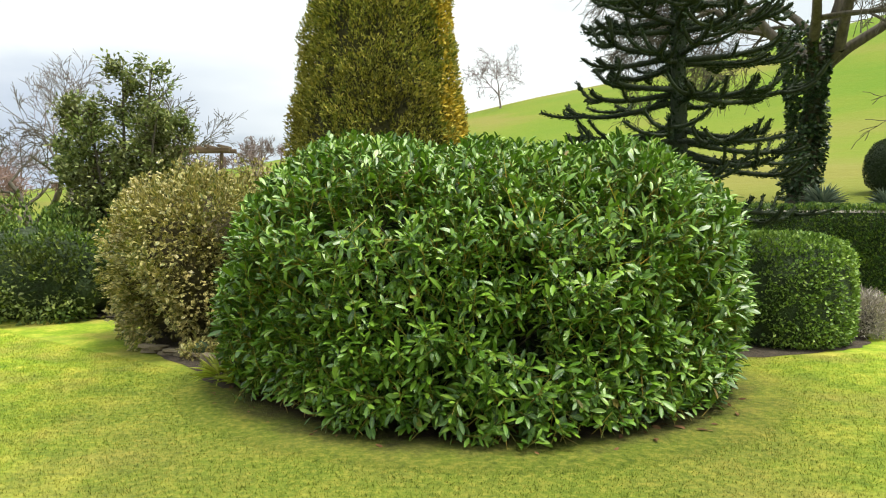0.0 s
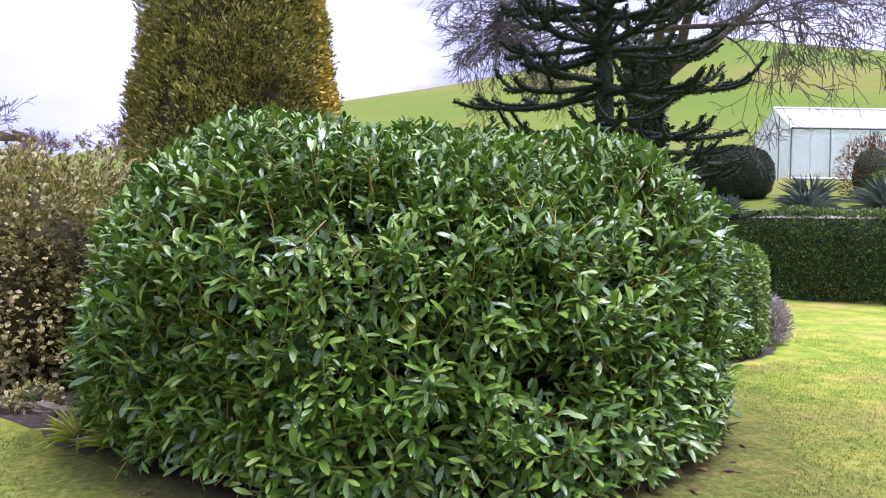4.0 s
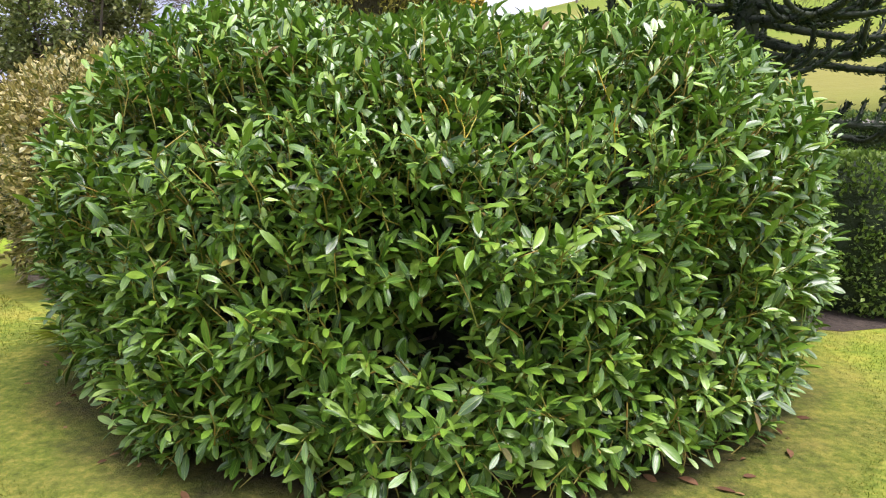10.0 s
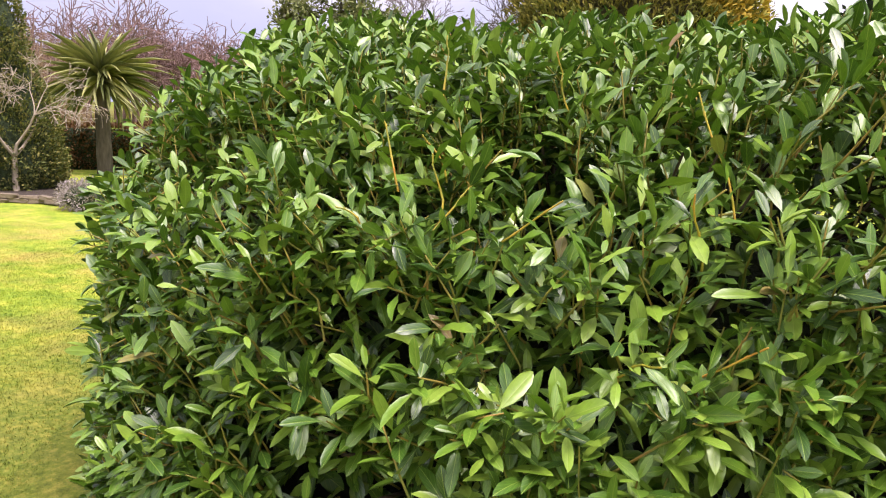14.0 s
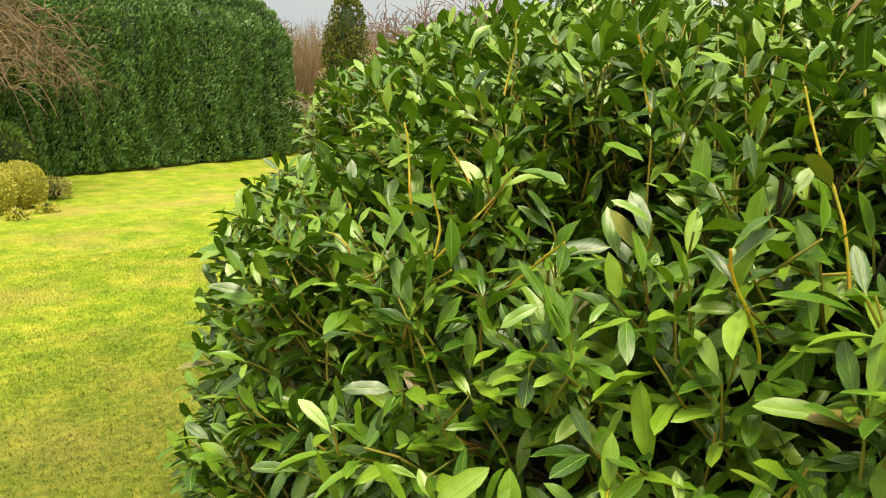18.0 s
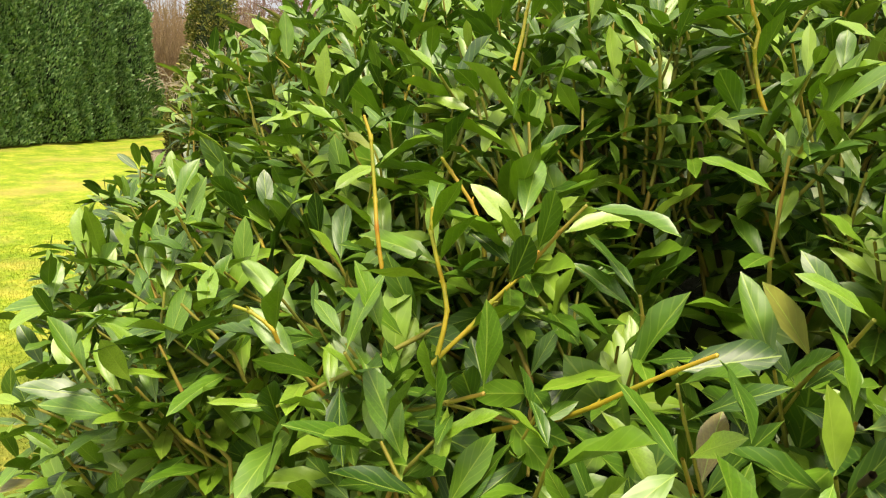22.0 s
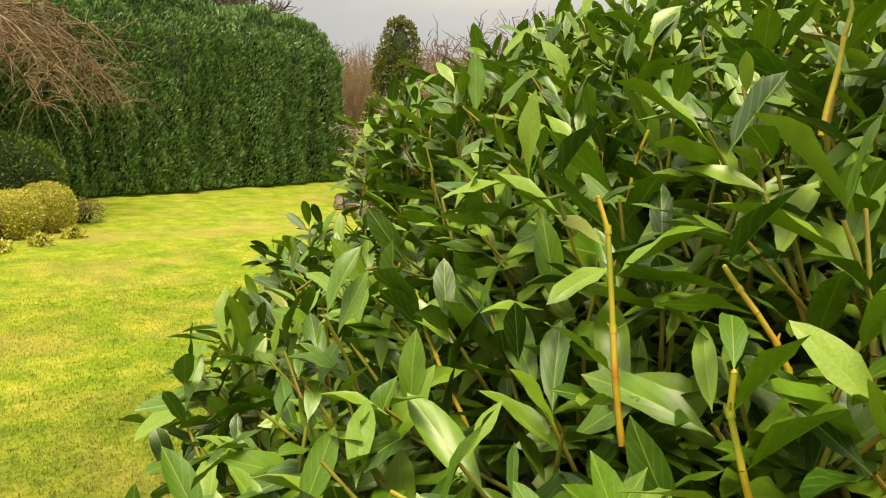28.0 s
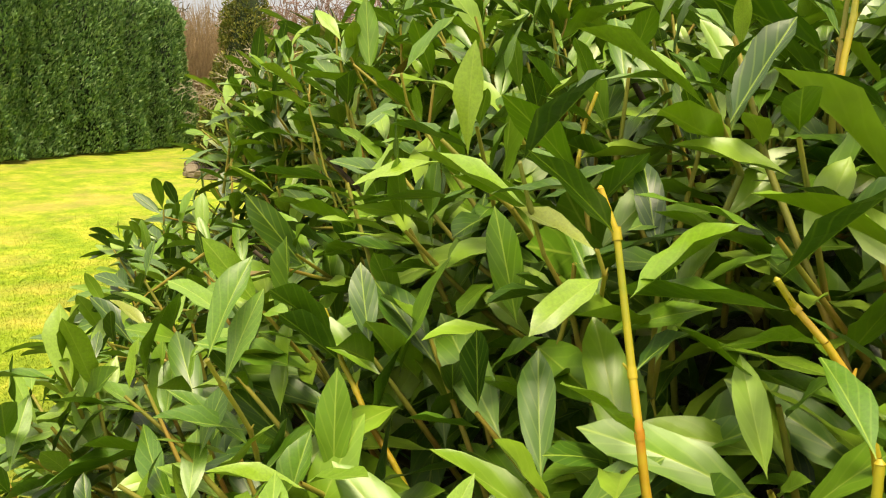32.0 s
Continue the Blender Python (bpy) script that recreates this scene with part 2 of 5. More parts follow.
MAT["weeping_twigs"] = surface("weeping_twigs", [(0.3, (0.13, 0.082, 0.05)), (0.7, (0.28, 0.19, 0.125))], 5, 0.85, 0.3, 0.01)
MAT["wood_twigs"] = surface("reddish_wood_twigs", [(0.3, (0.15, 0.088, 0.078)), (0.7, (0.30, 0.19, 0.165))], 5, 0.9, 0.3, 0.01)
MAT["bark_grey"] = surface("lilac_grey_twigs", [(0.3, (0.13, 0.11, 0.11)), (0.7, (0.24, 0.20, 0.20))], 6, 0.9, 0.3, 0.01)
MAT["bark_pale"] = surface("pale_bark", [(0.3, (0.30, 0.25, 0.19)), (0.7, (0.48, 0.41, 0.32))], 9, 0.85, 0.4, 0.01)
MAT["variegated"] = leaf_material("variegated_leaf", [(0.0, (0.085, 0.125, 0.026)), (0.5, (0.21, 0.23, 0.055)), (1.0, (0.42, 0.36, 0.13))], 0.5, edge=(0.50, 0.42, 0.16), thin=0.12, patch=(0.19, 0.115, 0.05))
MAT["holly"] = leaf_material("holly_leaf", [(0.0, (0.08, 0.12, 0.035)), (0.6, (0.21, 0.27, 0.085)), (1.0, (0.38, 0.40, 0.16))], 0.6, thin=0.15, spec=0.3, patch=(0.13, 0.10, 0.06))
MAT["dark_shrub"] = leaf_material("evergreen_leaf", [(0.0, (0.045, 0.095, 0.018)), (0.6, (0.13, 0.21, 0.038)), (1.0, (0.26, 0.33, 0.07))], 0.6, thin=0.12, spec=0.3, patch=(0.09, 0.065, 0.03))
MAT["golden"] = leaf_material("golden_spray", [(0.0, (0.09, 0.12, 0.024)), (0.45, (0.26, 0.285, 0.06)), (0.8, (0.45, 0.42, 0.095)), (1.0, (0.64, 0.54, 0.12))], 0.8, thin=0.12, spec=0.15, patch=(0.26, 0.20, 0.045))
MAT["gold"] = leaf_material("gold_spray", [(0.0, (0.30, 0.22, 0.03)), (0.6, (0.52, 0.38, 0.05)), (1.0, (0.66, 0.52, 0.10))], 0.8, thin=0.15, spec=0.15)
MAT["cypress"] = leaf_material("cypress_spray", [(0.0, (0.055, 0.13, 0.05)), (0.5, (0.185, 0.33, 0.13)), (0.9, (0.33, 0.49, 0.22)), (1.0, (0.46, 0.60, 0.34))], 0.9, thin=0.15, spec=0.1)
MAT["yew"] = leaf_material("column_spray", [(0.0, (0.065, 0.09, 0.022)), (0.6, (0.16, 0.19, 0.045)), (1.0, (0.34, 0.30, 0.085))], 0.65, thin=0.1, spec=0.3)
MAT["box"] = leaf_material("box_leaf", [(0.0, (0.06, 0.125, 0.018)), (0.5, (0.165, 0.28, 0.04)), (1.0, (0.33, 0.45, 0.085))], 0.5, thin=0.15)
MAT["hedge"] = leaf_material("hedge_leaf", [(0.0, (0.035, 0.085, 0.014)), (0.5, (0.095, 0.18, 0.026)), (1.0, (0.25, 0.33, 0.055))], 0.55, thin=0.12)
MAT["ball"] = leaf_material("dark_topiary_leaf", [(0.0, (0.012, 0.028, 0.010)), (0.6, (0.024, 0.05, 0.016)), (1.0, (0.05, 0.075, 0.022))], 0.6, thin=0.08)
MAT["yellow_box"] = leaf_material("yellow_box_leaf", [(0.0, (0.343, 0.343, 0.062)), (0.6, (0.624, 0.562, 0.109)), (1.0, (0.750, 0.718, 0.187))], 0.55, thin=0.15)
MAT["grey_leaf"] = leaf_material("grey_leaf", [(0.0, (0.24, 0.21, 0.20)), (0.6, (0.42, 0.37, 0.36)), (1.0, (0.58, 0.52, 0.51))], 0.8, thin=0.1, spec=0.2)
MAT["spiky"] = leaf_material("sword_leaf", [(0.0, (0.07, 0.11, 0.085)), (0.6, (0.15, 0.21, 0.17)), (1.0, (0.28, 0.33, 0.24))], 0.5, thin=0.1)
MAT["cordyline"] = leaf_material("cordyline_leaf", [(0.0, (0.10, 0.13, 0.04)), (0.6, (0.22, 0.25, 0.07)), (1.0, (0.42, 0.42, 0.16))], 0.5, thin=0.1)
MAT["lily"] = leaf_material("strap_leaf", [(0.0, (0.30, 0.38, 0.04)), (0.6, (0.48, 0.54, 0.07)), (1.0, (0.60, 0.60, 0.14))], 0.5, thin=0.25)
MAT["puzzle"] = leaf_material("scale_leaf", [(0.0, (0.010, 0.022, 0.009)), (0.6, (0.020, 0.042, 0.015)), (1.0, (0.045, 0.065, 0.024))], 0.7, thin=0.0, spec=0.2)
MAT["puzzle_core"] = surface("scaly_branch", [(0.3, (0.012, 0.020, 0.010)), (0.7, (0.03, 0.042, 0.02))], 60, 0.85, 1.0, 0.01)
MAT["ivy"] = leaf_material("ivy_leaf", [(0.0, (0.014, 0.035, 0.012)), (0.6, (0.03, 0.065, 0.018)), (1.0, (0.07, 0.11, 0.03))], 0.4, thin=0.05)
MAT["russet"] = leaf_material("russet_leaf", [(0.0, (0.09, 0.045, 0.02)), (0.6, (0.19, 0.10, 0.045)), (1.0, (0.30, 0.18, 0.08))], 0.7, thin=0.15, spec=0.2)
MAT["soil"] = surface("dark_soil", [(0.3, (0.025, 0.018, 0.012)), (0.6, (0.06, 0.045, 0.03)), (0.8, (0.11, 0.085, 0.06))], 28, 0.95, 1.0, 0.03)
MAT["gravel"] = surface("pale_gravel", [(0.3, (0.14, 0.12, 0.09)), (0.6, (0.34, 0.31, 0.26)), (0.8, (0.5, 0.47, 0.42))], 30, 0.9, 1.0, 0.02)
MAT["stone"] = surface("edging_stone", [(0.3, (0.11, 0.085, 0.055)), (0.6, (0.22, 0.18, 0.12)), (0.8, (0.34, 0.29, 0.21))], 11, 0.9, 0.8, 0.01)
MAT["white_metal"] = surface("white_painted_metal", [(0.3, (0.72, 0.73, 0.74)), (0.7, (0.82, 0.82, 0.82))], 20, 0.4, 0.05, 0.001)
MAT["grey_metal"] = surface("grey_metal", [(0.3, (0.10, 0.11, 0.12)), (0.7, (0.17, 0.18, 0.19))], 20, 0.5, 0.05, 0.001)
MAT["old_wood"] = surface("weathered_wood", [(0.3, (0.06, 0.042, 0.03)), (0.7, (0.15, 0.10, 0.07))], 9, 0.9, 0.6, 0.006, stretch=(0.2, 1, 1))


def place_noise(nt, scale, detail, rough):
    """Noise laid over the garden itself, so that neighbouring pieces of ground agree."""
    geo = nt.nodes.new("ShaderNodeNewGeometry")
    no = nt.nodes.new("ShaderNodeTexNoise")
    no.inputs["Scale"].default_value, no.inputs["Detail"].default_value, no.inputs["Roughness"].default_value = scale, detail, rough
    nt.links.new(geo.outputs["Position"], no.inputs["Vector"])
    return no.outputs["Fac"]


def lawn_colour(nt):
    fine, mid, tuft = place_noise(nt, 90, 5, 0.7), place_noise(nt, 2.6, 6, 0.7), place_noise(nt, 20, 5, 0.75)
    base = ramp(nt, fine, [(0.25, (0.10, 0.16, 0.012)), (0.5, (0.245, 0.325, 0.024)), (0.72, (0.40, 0.43, 0.05))])
    moss = ramp(nt, mid, [(0.34, (0.10, 0.21, 0.014)), (0.5, (0.245, 0.34, 0.025)), (0.64, (0.48, 0.45, 0.07))])
    col = blend(nt, base, moss, 0.72)
    col = blend(nt, col, ramp(nt, tuft, [(0.36, (0.62, 0.68, 0.55)), (0.52, (1.0, 1.0, 1.0)), (0.68, (1.2, 1.16, 1.15))]), 0.85, "MULTIPLY")
    worn = ramp(nt, place_noise(nt, 0.85, 5, 0.65), [(0.47, (0, 0, 0)), (0.66, (0.62, 0.62, 0.62))])
    col = blend(nt, col, (0.40, 0.30, 0.09), worn)
    # dull moss and thin grass round the laurel's foot, darkened to paint its shade
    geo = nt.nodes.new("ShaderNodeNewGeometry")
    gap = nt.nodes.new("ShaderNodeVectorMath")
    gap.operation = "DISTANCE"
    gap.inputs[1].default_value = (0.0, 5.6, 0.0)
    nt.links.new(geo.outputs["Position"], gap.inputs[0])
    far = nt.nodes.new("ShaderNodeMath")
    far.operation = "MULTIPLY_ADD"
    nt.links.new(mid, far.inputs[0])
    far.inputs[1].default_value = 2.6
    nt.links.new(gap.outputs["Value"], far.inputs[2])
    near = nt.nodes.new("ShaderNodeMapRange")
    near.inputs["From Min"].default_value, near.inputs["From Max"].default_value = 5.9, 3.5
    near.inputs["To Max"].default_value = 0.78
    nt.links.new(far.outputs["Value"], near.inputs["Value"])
    mossy_shade = ramp(nt, tuft, [(0.34, (0.040, 0.062, 0.008)), (0.5, (0.10, 0.122, 0.015)), (0.66, (0.22, 0.195, 0.04))])
    return blend(nt, col, mossy_shade, near.outputs["Result"]), fine


def lawn_material():
    m, nt, bsdf, _ = nodes_of("ground_grass")
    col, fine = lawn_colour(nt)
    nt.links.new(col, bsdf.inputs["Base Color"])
    bsdf.inputs["Roughness"].default_value = 0.9
    bsdf.inputs["Specular IOR Level"].default_value = 0.2
    bump(nt, bsdf, fine, 0.5, 0.02)
    return m


def field_material():
    m, nt, bsdf, _ = nodes_of("pasture")
    fine = noise_node(nt, 1.4, 6, 0.65)
    broad = noise_node(nt, 0.035, 4, 0.55, stretch=(1, 1, 3))
    col = ramp(nt, fine, [(0.3, (0.09, 0.145, 0.014)), (0.7, (0.14, 0.185, 0.022))])
    col = blend(nt, col, ramp(nt, broad, [(0.36, (0.095, 0.175, 0.014)), (0.54, (0.155, 0.19, 0.025)), (0.66, (0.22, 0.18, 0.055))]), 0.6)
    nt.links.new(col, bsdf.inputs["Base Color"])
    bsdf.inputs["Roughness"].default_value = 0.95
    bsdf.inputs["Specular IOR Level"].default_value = 0.1
    bump(nt, bsdf, fine, 0.5, 0.2)
    return m


def worn_material():
    """Bare dark soil under the bush that breaks up into thin grass towards its rim."""
    m, nt, bsdf, _ = nodes_of("worn_soil")
    fine, mid = noise_node(nt, 60, 5, 0.7), noise_node(nt, 4.0, 5, 0.7)
    soil = ramp(nt, fine, [(0.3, (0.022, 0.015, 0.009)), (0.6, (0.062, 0.042, 0.026)), (0.8, (0.12, 0.085, 0.055))])
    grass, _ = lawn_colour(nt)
    tc = nt.nodes.new("ShaderNodeTexCoord")
    far = nt.nodes.new("ShaderNodeVectorMath")
    far.operation = "LENGTH"
    nt.links.new(tc.outputs["Object"], far.inputs[0])
    add = nt.nodes.new("ShaderNodeMath")
    add.operation = "MULTIPLY_ADD"
    nt.links.new(mid, add.inputs[0])
    add.inputs[1].default_value = 0.75
    nt.links.new(far.outputs["Value"], add.inputs[2])
    edge = nt.nodes.new("ShaderNodeMapRange")
    edge.inputs["From Min"].default_value, edge.inputs["From Max"].default_value = 2.24, 2.74
    nt.links.new(add.outputs["Value"], edge.inputs["Value"])
    nt.links.new(blend(nt, soil, grass, edge.outputs["Result"]), bsdf.inputs["Base Color"])
    bsdf.inputs["Roughness"].default_value = 0.9
    bsdf.inputs["Specular IOR Level"].default_value = 0.2
    bump(nt, bsdf, fine, 0.8, 0.03)
    return m


def blade_material():
    """Grass blades share the lawn's patches and differ a little one by one."""
    m, nt, bsdf, _ = nodes_of("grass_blade")
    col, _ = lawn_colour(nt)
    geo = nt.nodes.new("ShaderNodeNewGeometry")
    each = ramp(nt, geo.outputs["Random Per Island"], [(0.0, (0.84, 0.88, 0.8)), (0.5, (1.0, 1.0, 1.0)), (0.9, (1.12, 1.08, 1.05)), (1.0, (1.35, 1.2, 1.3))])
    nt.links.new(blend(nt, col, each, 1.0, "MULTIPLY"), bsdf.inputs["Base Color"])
    bsdf.inputs["Roughness"].default_value = 0.65
    bsdf.inputs["Specular IOR Level"].default_value = 0.15
    return m


MAT["worn"], MAT["grass"] = worn_material(), blade_material()
MAT["lawn"], MAT["field"] = lawn_material(), field_material()
glass = bpy.data.materials.new("greenhouse_glass")
glass.use_nodes = True
_b = glass.node_tree.nodes["Principled BSDF"]
_b.inputs["Base Color"].default_value = (0.80, 0.86, 0.84, 1)
_b.inputs["Roughness"].default_value, _b.inputs["Transmission Weight"].default_value, _b.inputs["IOR"].default_value = 0.22, 0.75, 1.2
MAT["glass"] = glass


# ---------------------------------------------------------------- mesh helpers
def mesh_from(name, verts, faces, material, uvs=None, smooth=True):
    """A mesh from numpy arrays; faces: one array of corners, or a list of arrays with 3 or 4 corners."""
    faces = faces if isinstance(faces, list) else [faces]
    faces = [f for f in faces if len(f)]
    me = bpy.data.meshes.new(name)
    loops = np.concatenate([f.ravel() for f in faces]).astype(np.int32)
    sizes = np.concatenate([np.full(len(f), f.shape[1], np.int32) for f in faces])
    starts = np.concatenate([[0], np.cumsum(sizes)[:-1]]).astype(np.int32)
    me.vertices.add(len(verts))
    me.vertices.foreach_set("co", np.ascontiguousarray(verts, np.float32).ravel())
    me.loops.add(len(loops))
    me.loops.foreach_set("vertex_index", loops)
    me.polygons.add(len(sizes))
    me.polygons.foreach_set("loop_start", starts)
    me.polygons.foreach_set("use_smooth", np.full(len(sizes), smooth))
    if uvs is not None:
        layer = me.uv_layers.new(name="UVMap")
        layer.data.foreach_set("uv", np.ascontiguousarray(uvs[loops], np.float32).ravel())
    me.update(calc_edges=True)
    me.materials.append(material)
    return me


def part(name, me, parent, label=""):
    """A mesh, or a bmesh with its material, as one part of a thing."""
    ob = new(name, me)
    ob.parent = parent
    if label:
        ob["label"] = label
    return ob


def thing(name, place, label, category, group="", kind=""):
    ob = new(name)
    ob.location = place
    ob.empty_display_size = 0.2
    return tagged(ob, label, category, group, kind)


def unit(v):
    return v / np.maximum(np.linalg.norm(v, axis=-1, keepdims=True), 1e-9)


# blade templates: along, across, up, in units of length and width
def blade(stations, fold=0.12, droop=0.18, wave=0.0, turn=0.0):
    """Corners of a leaf: stations of (along, half width); a folded, drooping blade with a midrib row."""
    v, uv = [(0, 0, 0)], [(0.5, 0)]
    for a, w in stations:
        z = -droop * a * a
        ripple = wave * w * math.sin(11 * a + 20 * turn)
        v += [(a, -w, z + fold * w + ripple - turn * a * w), (a, 0, z), (a, w, z + fold * w - ripple + turn * a * w)]
        uv += [(0.5 - 0.5 * w / 0.5, a), (0.5, a), (0.5 + 0.5 * w / 0.5, a)]
    v.append((1, 0, -droop))
    uv.append((0.5, 1))
    tri, quad = [(0, 2, 1), (0, 3, 2)], []
    for i in range(len(stations) - 1):
        b = 1 + 3 * i
        quad += [(b, b + 1, b + 4, b + 3), (b + 1, b + 2, b + 5, b + 4)]
    b, last = 1 + 3 * (len(stations) - 1), len(v) - 1
    tri += [(b, b + 1, last), (b + 1, b + 2, last)]
    return np.array(v, float), np.array(uv, float), np.array(tri), np.array(quad).reshape(-1, 4)


LAUREL_FORMS = ((0.26, 0.0, 0.05), (0.14, 0.18, -0.2), (0.30, 0.28, 0.16), (0.12, 0.42, -0.10), (0.34, 0.08, 0.10), (0.08, 0.22, 0.24))
LAUREL = [blade([(0.11, 0.09), (0.30, 0.38), (0.55, 0.50), (0.79, 0.43), (0.93, 0.21)], f, d, 0.0, t) for f, d, t in LAUREL_FORMS]
LAUREL_FINE = [blade([(0.05, 0.028), (0.11, 0.09), (0.21, 0.27), (0.36, 0.43), (0.52, 0.495), (0.68, 0.49), (0.81, 0.39), (0.90, 0.23), (0.96, 0.08)], f, d, 0.10, t) for f, d, t in LAUREL_FORMS]
OVAL = [blade([(0.5, 0.5)], 0.3, 0.15)]
SPRAY = [blade([(0.3, 0.35), (0.65, 0.5)], 0.15, 0.25)]
STRAP = [blade([(0.1, 0.4), (0.35, 0.5), (0.6, 0.45), (0.82, 0.3)], 0.25, d) for d in (0.35, 0.8, 1.25)]
SWORD = [blade([(0.1, 0.5), (0.55, 0.42)], 0.3, d) for d in (0.1, 0.45)]


def foliage(name, P, D, N, L, W, templates, material, smooth=True):
    """Many leaves in one mesh: each at P, pointing along D, with its face towards N."""
    n = len(P)
    D = unit(D)
    S = unit(np.cross(N, D))
    U = np.cross(D, S)
    pick = np.arange(n) % len(templates)
    vs, uvs, tris, quads, base = [], [], [], [], 0
    for k, (tv, tuv, tt, tq) in enumerate(templates):
        m = pick == k
        c = int(m.sum())
        if not c:
            continue
        v = (P[m][:, None] + D[m][:, None] * (tv[None, :, 0:1] * L[m][:, None, None]) + S[m][:, None] * (tv[None, :, 1:2] * W[m][:, None, None])
             + U[m][:, None] * (tv[None, :, 2:3] * L[m][:, None, None] * 0.6))
        offs = base + np.arange(c)[:, None, None] * len(tv)
        vs.append(v.reshape(-1, 3))
        uvs.append(np.tile(tuv, (c, 1)))
        tris.append((tt[None] + offs).reshape(-1, 3))
        if len(tq):
            quads.append((tq[None] + offs).reshape(-1, 4))
        base += c * len(tv)
    faces = [np.concatenate(tris)] + ([np.concatenate(quads)] if quads else [])
    return mesh_from(name, np.concatenate(vs), faces, material, np.concatenate(uvs), smooth)


def tubes(name, segs, material, sides=5):
    """Tapered rods in one mesh: rows of x0 y0 z0 x1 y1 z1 r0 r1."""
    segs = np.asarray(segs, float).reshape(-1, 8)
    a, b = segs[:, :3], segs[:, 3:6]
    d = unit(b - a)
    ref = np.where(np.abs(d[:, 2:3]) > 0.9, np.array([[1.0, 0, 0]]), np.array([[0, 0, 1.0]]))
    s = unit(np.cross(d, ref))
    u = np.cross(s, d)
    ang = np.arange(sides) * 2 * math.pi / sides
    ring = s[:, None] * np.cos(ang)[None, :, None] + u[:, None] * np.sin(ang)[None, :, None]
    v = np.concatenate([a[:, None] + ring * segs[:, 6, None, None], b[:, None] + ring * segs[:, 7, None, None]], 1)
    i = np.arange(sides)
    q = np.stack([i, (i + 1) % sides, (i + 1) % sides + sides, i + sides], 1)
    f = (q[None] + np.arange(len(segs))[:, None, None] * 2 * sides).reshape(-1, 4)
    return mesh_from(name, v.reshape(-1, 3), f, material)


def turned(name, rows, material, sides=28, lump=0.0, seed=0, squash=1.0, centre=(0, 0)):
    """A body of revolution through rows of (radius, height), made uneven by lump."""
    rng = np.random.default_rng(seed)
    ang = np.arange(sides) * 2 * math.pi / sides
    ph = rng.uniform(0, 6.28, 4)
    v = []
    for r, z in rows:
        w = 1 + lump * (np.sin(3 * ang + ph[0] + z) + np.sin(5 * ang + ph[1] - 2 * z) + np.sin(9 * ang + ph[2] + 3 * z)) / 3
        v.append(np.stack([centre[0] + r * w * np.cos(ang), centre[1] + squash * r * w * np.sin(ang), np.full(sides, z)], 1))
    i = np.arange(sides)
    f = []
    for k in range(len(rows) - 1):
        f.append(np.stack([i + k * sides, (i + 1) % sides + k * sides, (i + 1) % sides + (k + 1) * sides, i + (k + 1) * sides], 1))
    return mesh_from(name, np.concatenate(v), np.concatenate(f), material)


def box_mesh(name, size, material, bevel=0.01, at=(0, 0, 0)):
    bm = bmesh.new()
    bmesh.ops.create_cube(bm, size=1.0)
    bmesh.ops.scale(bm, vec=size, verts=bm.verts)
    if bevel:
        bmesh.ops.bevel(bm, geom=bm.edges[:], offset=bevel, segments=1, affect="EDGES")
    bmesh.ops.translate(bm, vec=at, verts=bm.verts)
    me = bpy.data.meshes.new(name)
    bm.to_mesh(me)
    bm.free()
    me.materials.append(material)
    return me


def profile_radius(rows, z):
    zs, rs = np.array([b for _, b in rows]), np.array([a for a, _ in rows])
    return np.interp(z, zs, rs)


def on_turned(rng, n, rows, arc=(0, 2 * math.pi), squash=1.0):
    """Random places and normals on a body of revolution, even by area."""
    rr, zz = np.array([a for a, _ in rows]), np.array([b for _, b in rows])
    seg = np.hypot(np.diff(rr), np.diff(zz)) * (rr[1:] + rr[:-1]) / 2
    k = rng.choice(len(seg), n, p=seg / seg.sum())
    t = rng.random(n)
    r, z = rr[k] + (rr[k + 1] - rr[k]) * t, zz[k] + (zz[k + 1] - zz[k]) * t
    th = rng.uniform(arc[0], arc[1], n)
    nr, nz = np.diff(zz)[k], -np.diff(rr)[k]
    P = np.stack([r * np.cos(th), squash * r * np.sin(th), z], 1)
    N = unit(np.stack([nr * np.cos(th), nr * np.sin(th) / squash, nz], 1))
    return P, N


def value_noise(P, scale, seed=5):
    """Smooth random values from 0 to 1 over space."""
    table = np.random.default_rng(seed).random(4096)
    q = np.asarray(P, float) * scale
    i = np.floor(q).astype(np.int64)
    f = q - i
    f = f * f * (3 - 2 * f)
    out = np.zeros(len(q))
    for dx in (0, 1):
        for dy in (0, 1):
            for dz in (0, 1):
                h = ((i[:, 0] + dx) * 73856093 ^ (i[:, 1] + dy) * 19349663 ^ (i[:, 2] + dz) * 83492791) % 4096
                out += table[h] * np.abs(1 - dx - f[:, 0]) * np.abs(1 - dy - f[:, 1]) * np.abs(1 - dz - f[:, 2])
    return out


def leafy(rng, P, N, up=0.35, spread=0.9, lean=0.0):
    """Directions and faces of leaves that stand out from a surface."""
    n = len(P)
    D = unit(N + up * np.array([0, 0, 1.0]) + spread * rng.normal(0, 1, (n, 3)) * 0.6)
    F = unit(N * 0.5 + np.array([0, 0, 0.8]) + 0.5 * rng.normal(0, 1, (n, 3)))
    return D, F


